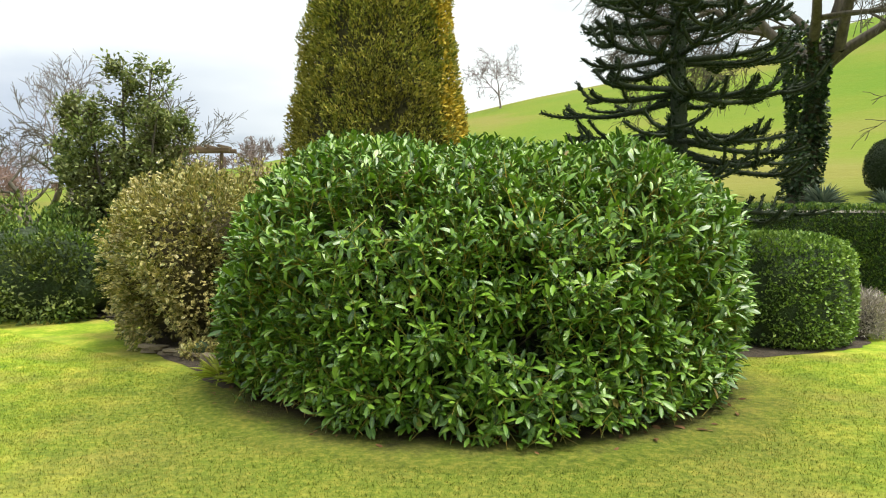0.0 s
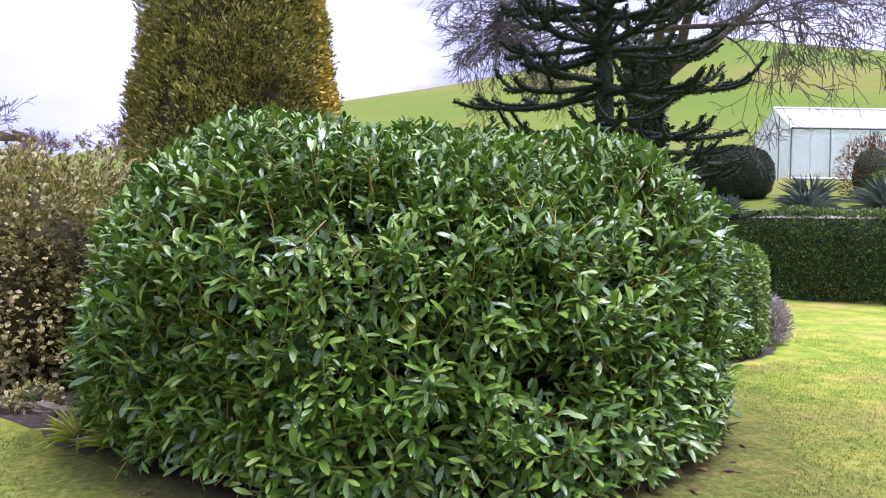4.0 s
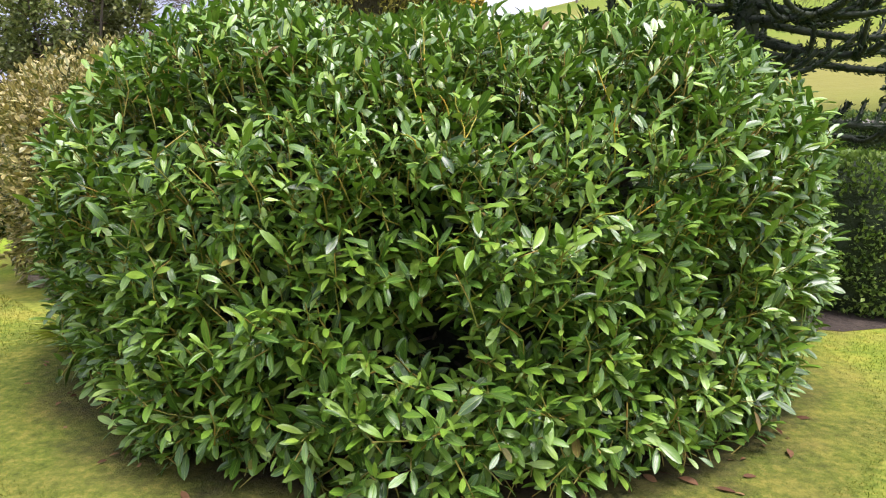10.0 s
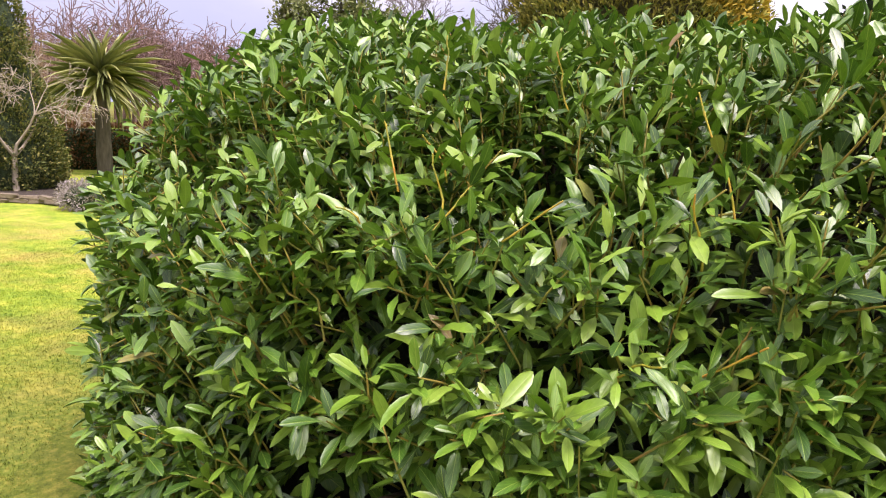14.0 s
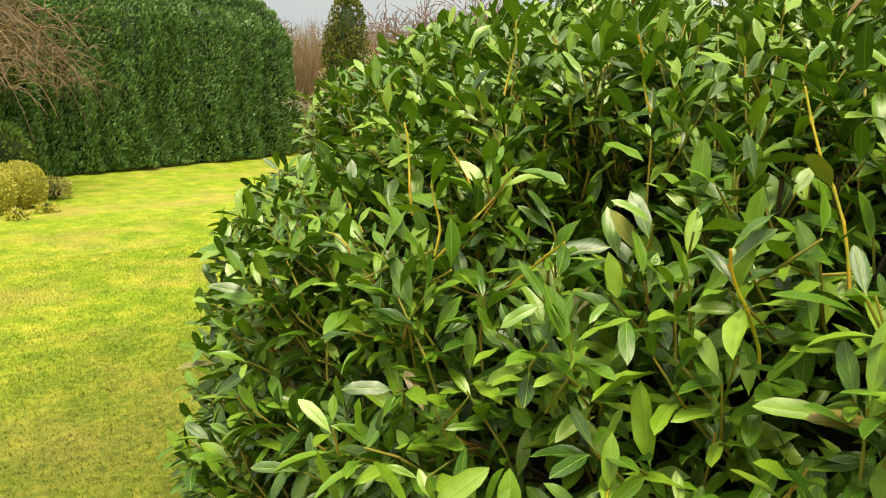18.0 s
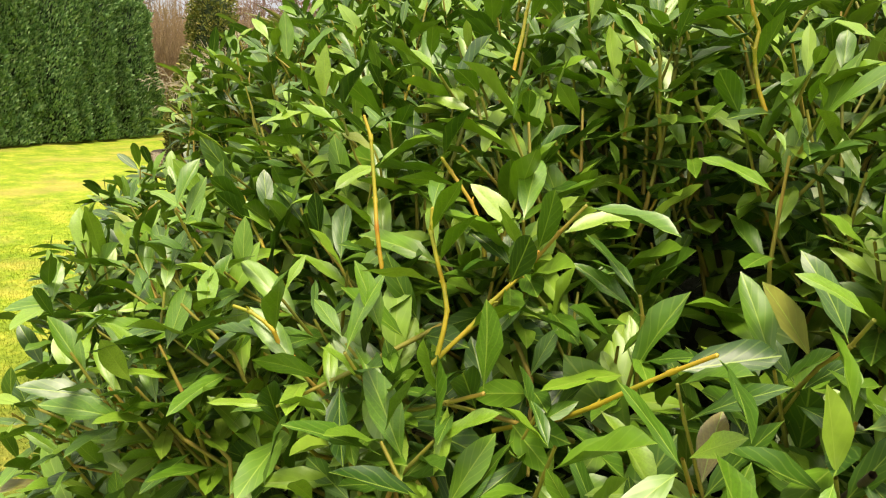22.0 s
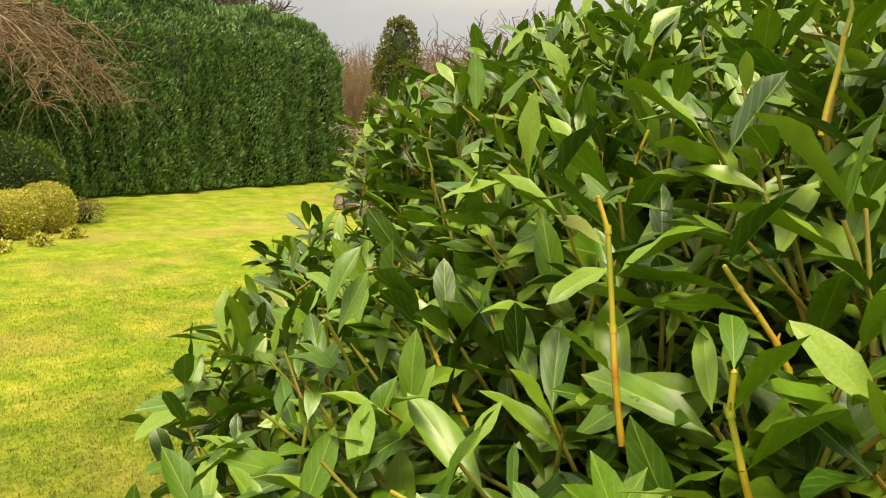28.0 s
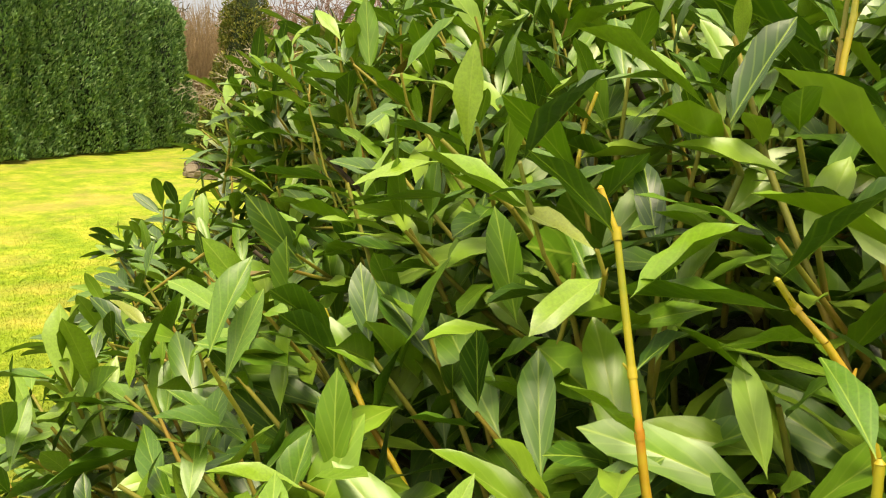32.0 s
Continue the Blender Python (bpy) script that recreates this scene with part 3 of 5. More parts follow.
# ---------------------------------------------------------------- ground: garden, terrace, hill, far fields
CREST = [(-180, .02), (-110, .04), (-90, .06), (-60, .13), (-46, .19), (-36, .222), (-31, .226), (-16, .176), (-11, .162), (-7, .150), (-2, .131), (12, .075),
         (20, .05), (30, .035), (45, .022), (60, .018), (180, .02)]
HEDGE_A, HEDGE_B = np.array([10.9, 9.2]), np.array([4.2, 16.6])
HEDGE_DIR = unit(HEDGE_B - HEDGE_A)
HEDGE_OUT = np.array([-HEDGE_DIR[1], HEDGE_DIR[0]]) * -1.0


def smooth(a, b, x):
    t = np.clip((x - a) / (b - a), 0, 1)
    return t * t * (3 - 2 * t)


def ground_height(x, y):
    """The lawn is level; behind the clipped hedge the land steps up and runs into the hill."""
    x, y = np.asarray(x, float), np.asarray(y, float)
    r = np.hypot(x, y)
    yaw = np.degrees(np.arctan2(-x, y))
    e = np.interp(yaw, [c[0] for c in CREST], [c[1] for c in CREST])
    crest = 150.0
    rise = np.where(r < crest, e * crest * smooth(24, crest * 1.08, r) * 1.02, e * crest * (1 - 0.35 * smooth(crest, 420, r)))
    side = (x - HEDGE_A[0]) * HEDGE_OUT[0] + (y - HEDGE_A[1]) * HEDGE_OUT[1]
    terrace = 1.35 * smooth(0.35, 0.85, side) + 0.11 * np.clip(side - 0.8, 0, 14)
    return rise + terrace * smooth(30, -6, yaw) * smooth(200, 60, r) + 1.4


GROUND_SHIFT = 1.4


def land(x, y):
    return ground_height(x, y) - GROUND_SHIFT


def build_ground():
    radii = np.concatenate([[0.01], np.arange(0.6, 30, 0.55), 30 * 1.09 ** np.arange(0, 46)])
    angles = np.radians(np.arange(0, 360, 1.5))
    R, A = np.meshgrid(radii, angles, indexing="ij")
    X, Y = -R * np.sin(A), R * np.cos(A)
    Z = land(X, Y)
    n, m = R.shape
    idx = np.arange(n * m).reshape(n, m)
    q = np.stack([idx[:-1, :], np.roll(idx, -1, 1)[:-1, :], np.roll(idx, -1, 1)[1:, :], idx[1:, :]], -1)
    me = mesh_from("ground", np.stack([X, Y, Z], -1).reshape(-1, 3), q.reshape(-1, 4), MAT["lawn"])
    me.materials.append(MAT["field"])
    side = (X - HEDGE_A[0]) * HEDGE_OUT[0] + (Y - HEDGE_A[1]) * HEDGE_OUT[1]
    far = ((R > 31) | ((side > 0.5) & (np.degrees(A) > 180)))[:-1, :].ravel()
    me.polygons.foreach_set("material_index", far.astype(np.int32))
    tagged(new("ground", me), "mown moss-flecked lawn running into green hill pasture", "lawn", kind="structure")


build_ground()


# ---------------------------------------------------------------- the laurel
BUSH_AT = np.array([0.32, 6.60])
BUSH = [(2.04, 0.02), (2.13, 0.10), (2.16, 0.28), (2.15, 0.6), (2.11, 0.9), (2.07, 1.1), (1.98, 1.3), (1.84, 1.5), (1.69, 1.65), (1.47, 1.8), (1.22, 1.9), (0.72, 1.98), (0.02, 2.02)]


def bush_lumps(P):
    """A clipped bush is never even: slow swells and hollows."""
    x, y, z = P[:, 0], P[:, 1], P[:, 2]
    side = (0.20 + 0.08 * smooth(-0.5, 0.5, x)) * (np.abs(x) / 2) ** 3 * smooth(1.05, 1.4, z)
    side = side + 0.04 * np.clip(-x / 2, 0, 1) * smooth(0.5, 1.0, z) * smooth(1.4, 1.1, z)
    side = side - 0.06 * np.clip(-x / 2, 0, 1) ** 2 * smooth(0.65, 0.1, z)
    side = side - 0.03 * np.exp(-((x + 0.5) / 0.45) ** 2) * (y < 0) * smooth(0.7, 1.0, z) * smooth(1.65, 1.4, z)
    return side + 0.035 * np.sin(2.3 * x + 1.1 + 1.7 * z) + 0.03 * np.sin(3.9 * z + 2.2 * y) + 0.03 * np.sin(5.1 * x - 3.1 * z + 0.6)


# hollows in the bush, in the garden: place, depth, reach
HOLLOWS = [(0.54, 4.49, 0.69, 0.30, 0.15), (0.36, 4.50, 0.70, 0.26, 0.11), (0.66, 4.50, 0.72, 0.26, 0.11), (0.92, 4.62, 0.62, 0.14, 0.12), (-0.72, 5.02, 1.44, 0.22, 0.17), (-0.45, 4.93, 1.50, 0.22, 0.17), (-0.2, 4.86, 1.54, 0.22, 0.17),
           (0.40, 4.52, 1.07, 0.16, 0.13), (1.25, 4.81, 1.22, 0.20, 0.18), (1.75, 5.05, 0.92, 0.22, 0.15), (0.85, 4.90, 1.55, 0.20, 0.17), (0.92, 4.68, 1.22, 0.16, 0.13), (1.23, 5.07, 1.58, 0.18, 0.20),
           (0.74, 4.95, 1.60, 0.20, 0.16), (0.36, 4.80, 1.53, 0.18, 0.11), (-1.2, 5.15, 0.9, 0.15, 0.14), (0.05, 4.52, 0.42, 0.14, 0.13), (1.35, 4.80, 0.55, 0.14, 0.12), (-0.35, 4.62, 1.0, 0.12, 0.12)]


def hollow_of(P):
    """How far the leaves lie back at each place of the bush."""
    d = np.zeros(len(P))
    for x, y, z, depth, reach in HOLLOWS:
        q = np.array([x - BUSH_AT[0], y - BUSH_AT[1], z])
        d = np.maximum(d, depth * np.exp(-((P - q) ** 2).sum(1) / (reach * reach)))
    return d


def line_rods(pts, r0, r1):
    n = len(pts) - 1
    r = np.linspace(r0, r1, n + 1)
    return [np.concatenate([pts[i], pts[i + 1], [r[i], r[i + 1]]]) for i in range(n)]


def build_laurel():
    rng = np.random.default_rng(7)
    bush = thing("laurel_bush", (BUSH_AT[0], BUSH_AT[1], 0), "large clipped cherry laurel bush with glossy green leaves on the lawn", "bush")
    # core whose near-black colour stands for the shade behind the leaves
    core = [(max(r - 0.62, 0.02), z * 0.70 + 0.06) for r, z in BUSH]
    part("inner_foliage", turned("inner_foliage", core, MAT["laurel_gap_shade"], 48, 0.10, 3), bush, "near-black core painting the shade inside the bush")
    # shoots that carry the leaves
    n = 6000
    P, N = on_turned(rng, n, BUSH)
    front = (P[:, 1] < 0.9) | (rng.random(n) < 0.35)
    P, N = P[front], N[front]
    n = len(P)
    back = hollow_of(P)
    stay = rng.random(n) > back * 3.2
    P, N, back = P[stay], N[stay], back[stay]
    n = len(P)
    # cut back further where the pruned stems stand free
    bare = 0.07 * smooth(1.25, 1.42, P[:, 2]) * smooth(0.85, 0.55, np.abs(P[:, 0] - 0.3)) * (P[:, 1] < 0)
    P = P + N * (bush_lumps(P) - back - bare)[:, None]
    axis = unit(N * 1.0 + np.array([0, 0, 1.0]) * (rng.uniform(0.35, 1.25, (n, 1)) - 0.9 * smooth(0.45, 0.15, P[:, 2:3])) + 0.45 * rng.normal(0, 1, (n, 3)))
    out = rng.normal(0.0, 0.045, n) + np.where(rng.random(n) < 0.07, rng.uniform(0.02, 0.06, n), 0)
    length = rng.uniform(0.16, 0.34, n)
    out = np.minimum(out, 0.055)
    tip = P + N * out[:, None]
    base = tip - axis * length[:, None]
    bend = base + axis * (length * 0.55)[:, None] + 0.015 * rng.normal(0, 1, (n, 3))
    segs = np.concatenate([np.concatenate([base, bend, np.full((n, 1), 0.0036), np.full((n, 1), 0.0030)], 1),
                           np.concatenate([bend, tip, np.full((n, 1), 0.0030), np.full((n, 1), 0.0020)], 1)])
    part("shoot_growth", tubes("shoot_growth", segs, MAT["green_shoot"], 5), bush, "green young shoots")["kind"] = "stuff"
    # leaves along each shoot, turning round it
    LP, LD, LN, LL, LW = [], [], [], [], []
    ref = unit(np.cross(axis, rng.normal(0, 1, (n, 3))))
    ref2 = np.cross(axis, ref)
    count = 10
    for k in range(count):
        t = 0.12 + 0.88 * (k + rng.uniform(-0.3, 0.3, n)) / (count - 1)
        t = np.clip(t, 0.05, 1)
        ang = k * 2.4 + rng.normal(0, 0.35, n)
        radial = ref * np.cos(ang)[:, None] + ref2 * np.sin(ang)[:, None]
        pos = np.where((t < 0.55)[:, None], base + (bend - base) * (t / 0.55)[:, None], bend + (tip - bend) * ((t - 0.55) / 0.45)[:, None])
        rise = 0.28 + 0.95 * t ** 2
        d = unit(radial + axis * rise[:, None] + np.array([0, 0, -0.04]) + 0.2 * rng.normal(0, 1, (n, 3)))
        face = unit(axis * 0.7 - radial * (0.4 * rise)[:, None] + np.array([0, 0, 1.1]) + 0.28 * rng.normal(0, 1, (n, 3)))
        l = rng.normal(0.098, 0.018, n).clip(0.055, 0.145) * np.where(t > 0.9, rng.uniform(0.55, 0.95, n), 1)
        LP.append(pos + d * 0.008)
        LD.append(d)
        LN.append(face)
        LL.append(l)
        LW.append(l * rng.uniform(0.25, 0.32, n))
    # older leaves deep inside, where the shoots fork
    m = 9000
    IP, IN = on_turned(rng, m, BUSH)
    IP = IP + IN * (bush_lumps(IP) - hollow_of(IP) * 0.7 - rng.uniform(0.16, 0.52, m))[:, None]
    ID = unit(IN * 0.7 + np.array([0, 0, 0.2]) + 0.8 * rng.normal(0, 1, (m, 3)))
    LP.append(IP)
    LD.append(ID)
    LN.append(unit(np.array([0, 0, 1.0]) + 0.6 * IN + 0.5 * rng.normal(0, 1, (m, 3))))
    LL.append(rng.uniform(0.08, 0.14, m))
    LW.append(LL[-1] * rng.uniform(0.33, 0.45, m))
    LP, LD, LN, LL, LW = map(np.concatenate, (LP, LD, LN, LL, LW))
    m = 420
    BP, BN = on_turned(rng, m, BUSH)
    BP = BP - BN * rng.uniform(0.08, 0.2, (m, 1))
    foot = BP * np.array([0.35, 0.35, 0.45]) + 0.08 * rng.normal(0, 1, (m, 3))
    foot[:, 2] = np.maximum(foot[:, 2], 0.02)
    mid = BP * np.array([0.75, 0.75, 0.72]) + 0.05 * rng.normal(0, 1, (m, 3))
    mid[:, 2] = np.maximum(mid[:, 2], 0.03)
    limbs = np.concatenate([np.concatenate([foot, mid, np.full((m, 1), 0.011), np.full((m, 1), 0.008)], 1), np.concatenate([mid, BP, np.full((m, 1), 0.008), np.full((m, 1), 0.004)], 1)])
    part("branch_growth", tubes("branch_growth", limbs, MAT["twig"], 6), bush, "brown branches inside the bush")["kind"] = "stuff"
    az = np.arctan2(LP[:, 1], LP[:, 0])
    hem = 0.015 + 0.05 * np.sin(5 * az + 1) + 0.05 * np.sin(13 * az)
    keep = (LP[:, 2] + np.minimum(LD[:, 2] * LL, 0) > 0.015 + np.maximum(hem, 0))
    # cut back where the pruned stems stand free
    W = LP + LD * LL[:, None] * 0.6
    keep &= ~((W[:, 2] > 1.33) & (np.hypot(W[:, 0], W[:, 1]) > 2.0 - 0.75 * (W[:, 2] - 1.33)) & (np.abs(W[:, 0] - 0.35) < 0.75) & (W[:, 1] < 0))
    LP, LD, LN, LL, LW = LP[keep], LD[keep], LN[keep], LL[keep], LW[keep]
    # the stretch of the bush that the path passes nearest
    near = (np.hypot(LP[:, 0] - 0.1, LP[:, 1] + 1.75) < 0.85) & (LP[:, 2] > 1.0)
    part("leaves", foliage("leaves", LP[~near], LD[~near], LN[~near], LL[~near], LW[~near], LAUREL, MAT["laurel"]), bush)["kind"] = "stuff"
    single = np.zeros(len(LP), bool)
    reach = np.hypot(LP[:, 0] - 0.0, LP[:, 1] + 1.80) + 0.6 * np.abs(LP[:, 2] - 1.42)
    depth_in = np.hypot(LP[:, 0], LP[:, 1]) - profile_radius(BUSH, LP[:, 2])
    reach = np.where(near & (depth_in > -0.06), reach, 99)
    single[np.argsort(reach)[:300]] = True
    rest = near & ~single
    part("near_leaves", foliage("near_leaves", LP[rest], LD[rest], LN[rest], LL[rest], LW[rest], LAUREL_FINE, MAT["laurel"]), bush)["kind"] = "stuff"
    blades = [foliage("leaf", np.zeros((1, 3)), np.array([[1.0, 0, 0]]), np.array([[0, 0, 1.0]]), np.array([1.0]), np.array([w]), [LAUREL_FINE[k]], MAT["laurel_one"])
              for k in range(6) for w in (0.25, 0.31)]
    for i in np.where(single)[0]:
        d = unit(LD[i])
        s = unit(np.cross(LN[i], d))
        u = np.cross(d, s)
        m = Matrix(((d[0], s[0], u[0], LP[i][0]), (d[1], s[1], u[1], LP[i][1]), (d[2], s[2], u[2], LP[i][2]), (0, 0, 0, 1)))
        ob = part("leaf", blades[i % 12], bush)
        ob.matrix_basis = m @ Matrix.Scale(float(LL[i]), 4)
    # pruned stems that stand out of the leaves: tip and foot in the garden
    stems = [((0.40, 4.82, 1.61), (0.46, 4.80, 1.44)), ((0.11, 4.79, 1.47), (0.20, 4.81, 1.34)), ((0.49, 4.88, 1.57), (0.55, 4.90, 1.46)), ((0.59, 4.78, 1.52), (0.62, 4.76, 1.38)),
             ((0.50, 5.20, 1.66), (0.59, 5.22, 1.38)), ((0.41, 5.12, 1.85), (0.43, 5.08, 1.70)), ((1.13, 5.15, 1.69), (1.23, 5.14, 1.42)),
             ((0.11, 4.74, 1.27), (0.18, 4.79, 1.22)), ((-0.18, 4.91, 1.44), (-0.15, 4.84, 1.18)), ((1.19, 4.90, 1.46), (1.20, 4.96, 1.30)), ((1.20, 4.66, 1.14), (1.08, 4.80, 1.05)), ((0.67, 4.87, 1.48), (0.62, 4.77, 1.36)),
             ((0.47, 5.14, 1.62), (0.51, 5.17, 1.53)), ((0.11, 5.08, 1.66), (0.14, 5.08, 1.53)), ((0.18, 5.09, 1.67), (0.19, 5.04, 1.49)), ((0.41, 4.62, 1.39), (0.47, 4.66, 1.34)), ((0.72, 5.19, 1.80), (0.76, 5.20, 1.66))]

    def leaf_on(stem, at, d, face, size):
        d = unit(d)
        s = unit(np.cross(face, d))
        u = np.cross(d, s)
        ob = part("leaf", blades[int(rng.integers(12))], stem)
        ob.matrix_basis = Matrix(((d[0], s[0], u[0], at[0]), (d[1], s[1], u[1], at[1]), (d[2], s[2], u[2], at[2]), (0, 0, 0, 1))) @ Matrix.Scale(size, 4)

    def stem_at(t, f, r, leaves, bark="shoot", bent=0.004, foot=0.15):
        """A pruned stem: slightly crooked between its nodes, cut at the tip, with a few leaves at its nodes."""
        k = np.linspace(0, 1 + foot, 7)
        q = t + (f - t) * k[:, None] + bent * np.sin(k * 5 + rng.uniform(0, 6))[:, None] * unit(rng.normal(0, 1, 3)) + 0.0016 * rng.normal(0, 1, (7, 3))
        rods = line_rods(q, r * 0.85, r * 1.25)
        knob = [np.concatenate([q[i] - (q[i + 1] - q[i]) * 0.10, q[i] + (q[i + 1] - q[i]) * 0.10, [r * 1.25, r * 1.3]]) for i in (1, 3, 4)]
        buds = []
        for i in (1, 3):
            side = unit(np.cross(q[i + 1] - q[i], rng.normal(0, 1, 3)))
            buds.append(np.concatenate([q[i], q[i] + side * r * 2.2 + unit(t - f) * r * 2.5, [r * 0.8, r * 0.25]]))
        cap = [np.concatenate([q[0], q[0] + unit(t - f) * r * 0.9, [r * 1.0, r * 0.35]])]
        ob = part("stem", tubes("stem", rods + knob + buds + cap, MAT[bark], 8), bush, "pruned yellow-brown stem" if bark == "shoot" else "thin green shoot")
        for c in range(leaves):
            i = (1, 3, 0, 4, 2, 5)[c % 6]
            side = unit(np.cross(q[i + 1] - q[i], rng.normal(0, 1, 3)))
            leaf_on(ob, q[i] + side * r, side + unit(t - f) * rng.uniform(0.3, 0.9), unit(t - f) + np.array([0, 0, 0.5]) - 0.4 * side, rng.uniform(0.075, 0.11))

    for tip_at, foot in stems:
        stem_at(np.array(tip_at) - [*BUSH_AT, 0], np.array(foot) - [*BUSH_AT, 0], 0.0025, 5, bent=0.008)
    # thin leafy shoots all over the front that grew on after the last clipping
    m = 400
    SP, SN = on_turned(rng, m, BUSH)
    good = (SP[:, 2] > 0.75) & (SP[:, 1] < -0.2) & (SP[:, 0] > -1.2)
    SP, SN = SP[good][:64], SN[good][:64]
    SP = SP + SN * (bush_lumps(SP) - hollow_of(SP) * 0.6)[:, None]
    for p, nrm in zip(SP, SN):
        d = unit(nrm * 0.6 + np.array([0, 0, rng.uniform(0.6, 1.4)]) + 0.3 * rng.normal(0, 1, 3))
        l = rng.uniform(0.12, 0.22)
        tip_at = p + nrm * rng.uniform(-0.03, 0.015) + d * 0.02
        stem_at(tip_at, tip_at - d * l, rng.uniform(0.0017, 0.0024), 4, "green_shoot", 0.004, 0.1)
    # long leaning shoots in the hollow beside the path
    for k in range(9):
        a = math.radians(rng.uniform(-84, -48))
        z = rng.uniform(1.0, 1.55)
        r = float(profile_radius(BUSH, z)) + rng.uniform(-0.10, -0.01)
        p = np.array([r * math.cos(a), r * math.sin(a), z])
        d = unit(np.array([rng.uniform(0.3, 1.0), rng.uniform(-0.5, 0.2), rng.uniform(0.3, 0.9)]))
        stem_at(p, p - d * rng.uniform(0.22, 0.36), rng.uniform(0.0021, 0.0028), 4, "shoot" if k % 2 else "green_shoot", 0.006, 0.1)
    return bush


build_laurel()


# ---------------------------------------------------------------- shrubs and hedges
def shrub(name, place, rows, material, n, length, width, label, category="shrub", lump=0.06, seed=1, up=0.35, spread=0.9, squash=1.0, depth=0.10,
          templates=OVAL, arc=(0, 2 * math.pi), group="", inner=None, clump=0.0, clump_scale=4.0):
    rng = np.random.default_rng(seed)
    z0 = float(land(place[0], place[1]))
    ob = thing(name, (place[0], place[1], z0), label, category, group)
    # solid core in a darkened tone, painted shade between the leaves
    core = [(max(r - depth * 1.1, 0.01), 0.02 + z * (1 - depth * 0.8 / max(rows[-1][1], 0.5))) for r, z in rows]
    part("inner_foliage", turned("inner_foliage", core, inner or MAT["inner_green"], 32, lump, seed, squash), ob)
    P, N = on_turned(rng, n, rows, arc, squash)
    th = np.arctan2(P[:, 1], P[:, 0])
    P += N * (lump * rows[len(rows) // 2][0] * (np.sin(3 * th + seed + P[:, 2]) + np.sin(7 * th + 2 * P[:, 2] + seed) + np.sin(4.1 * P[:, 2] + 5 * th)) / 3)[:, None]
    P -= N * rng.uniform(0, depth, (n, 1))
    if clump:
        v = value_noise(P * np.array([1, 1, 0.7]), clump_scale, seed) * 0.65 + value_noise(P, clump_scale * 2.3, seed + 1) * 0.35
        stay = rng.random(n) < smooth(0.26, 0.50, v)
        P, N, v = P[stay], N[stay], v[stay]
        P = P + N * (clump * 2 * (v - 0.55))[:, None]
        n = len(P)
    D, F = leafy(rng, P, N, up, spread)
    L = rng.uniform(0.7, 1.3, n) * length
    part("leaves", foliage("leaves", P, D, F, L, L * width, templates, material), ob)["kind"] = "stuff"
    return ob


ROUND = lambda r, h, k=1.0: [(r * 0.72, 0.0), (r * 0.93, h * 0.15), (r, h * 0.4), (r * 0.95, h * 0.65), (r * 0.78, h * 0.85), (r * 0.45, h * 0.96), (0.01, h)]
BLOCK = lambda r, h: [(r * 0.88, 0.0), (r * 0.98, h * 0.1), (r, h * 0.5), (r * 0.97, h * 0.78), (r * 0.85, h * 0.92), (r * 0.6, h * 0.985), (0.01, h)]

shrub("variegated_shrub", (-2.65, 8.25), [(0.75, 0.0), (0.95, 0.3), (1.08, 0.8), (1.08, 1.2), (0.98, 1.52), (0.7, 1.76), (0.3, 1.88), (0.01, 1.91)], MAT["variegated"], 34000, 0.06, 0.58,
      "cream and green variegated shrub with browning leaves", "shrub", 0.30, 11, up=0.2, depth=0.34, inner=MAT["inner_tan"], clump=0.18, clump_scale=3.6)
shrub("evergreen_shrub", (-5.6, 10.35), [(1.1, 0.0), (1.4, 0.25), (1.5, 0.6), (1.35, 1.0), (0.95, 1.25), (0.01, 1.4)], MAT["dark_shrub"], 20000, 0.07, 0.5,
      "low dark green evergreen shrub at the lawn's edge", "shrub", 0.26, 12, squash=0.85, depth=0.2, clump=0.20, clump_scale=3.0)
shrub("clipped_box_bush", (3.70, 8.35), BLOCK(0.90, 1.20), MAT["box"], 24000, 0.042, 0.6, "clipped rounded box bush beside the lawn", "bush", 0.02, 13, depth=0.06, clump=0.035, clump_scale=7.0)
shrub("lavender_bush", (4.75, 8.5), ROUND(0.42, 0.55), MAT["grey_leaf"], 6000, 0.06, 0.16, "low grey dried lavender bush", "shrub", 0.05, 14, up=0.6, depth=0.15, inner=MAT["inner_grey"])
CONIFER = [(1.15, 0.0), (1.32, 0.6), (1.37, 1.6), (1.32, 2.6), (1.20, 3.6), (1.04, 4.7), (0.8, 5.8), (0.4, 6.8), (0.01, 7.3)]
conifer = shrub("golden_conifer", (-0.96, 11.35), CONIFER, MAT["golden"], 135000, 0.068, 0.34,
      "tall golden-green columnar conifer", "tree", 0.045, 15, up=0.7, depth=0.20, inner=MAT["inner_gold"], clump=0.17, clump_scale=5.0)


def gild_conifer():
    """Sprays that have turned bright gold down one flank."""
    rng = np.random.default_rng(18)
    P, N = on_turned(rng, 9000, CONIFER, (-0.75, 0.25))
    keep = (P[:, 2] > 2.3) & (np.sin(3 * P[:, 2]) + np.sin(9 * np.arctan2(P[:, 1], P[:, 0])) + rng.normal(0, 0.8, len(P)) > 0.2)
    P, N = P[keep] - 0.03 * N[keep] * rng.random((keep.sum(), 1)), N[keep]
    D, F = leafy(rng, P, N, 0.5, 0.9)
    L = rng.uniform(0.05, 0.09, len(P))
    part("gold_sprays", foliage("gold_sprays", P, D, F, L, L * 0.5, SPRAY, MAT["gold"]), conifer, "bright golden sprays")["kind"] = "stuff"


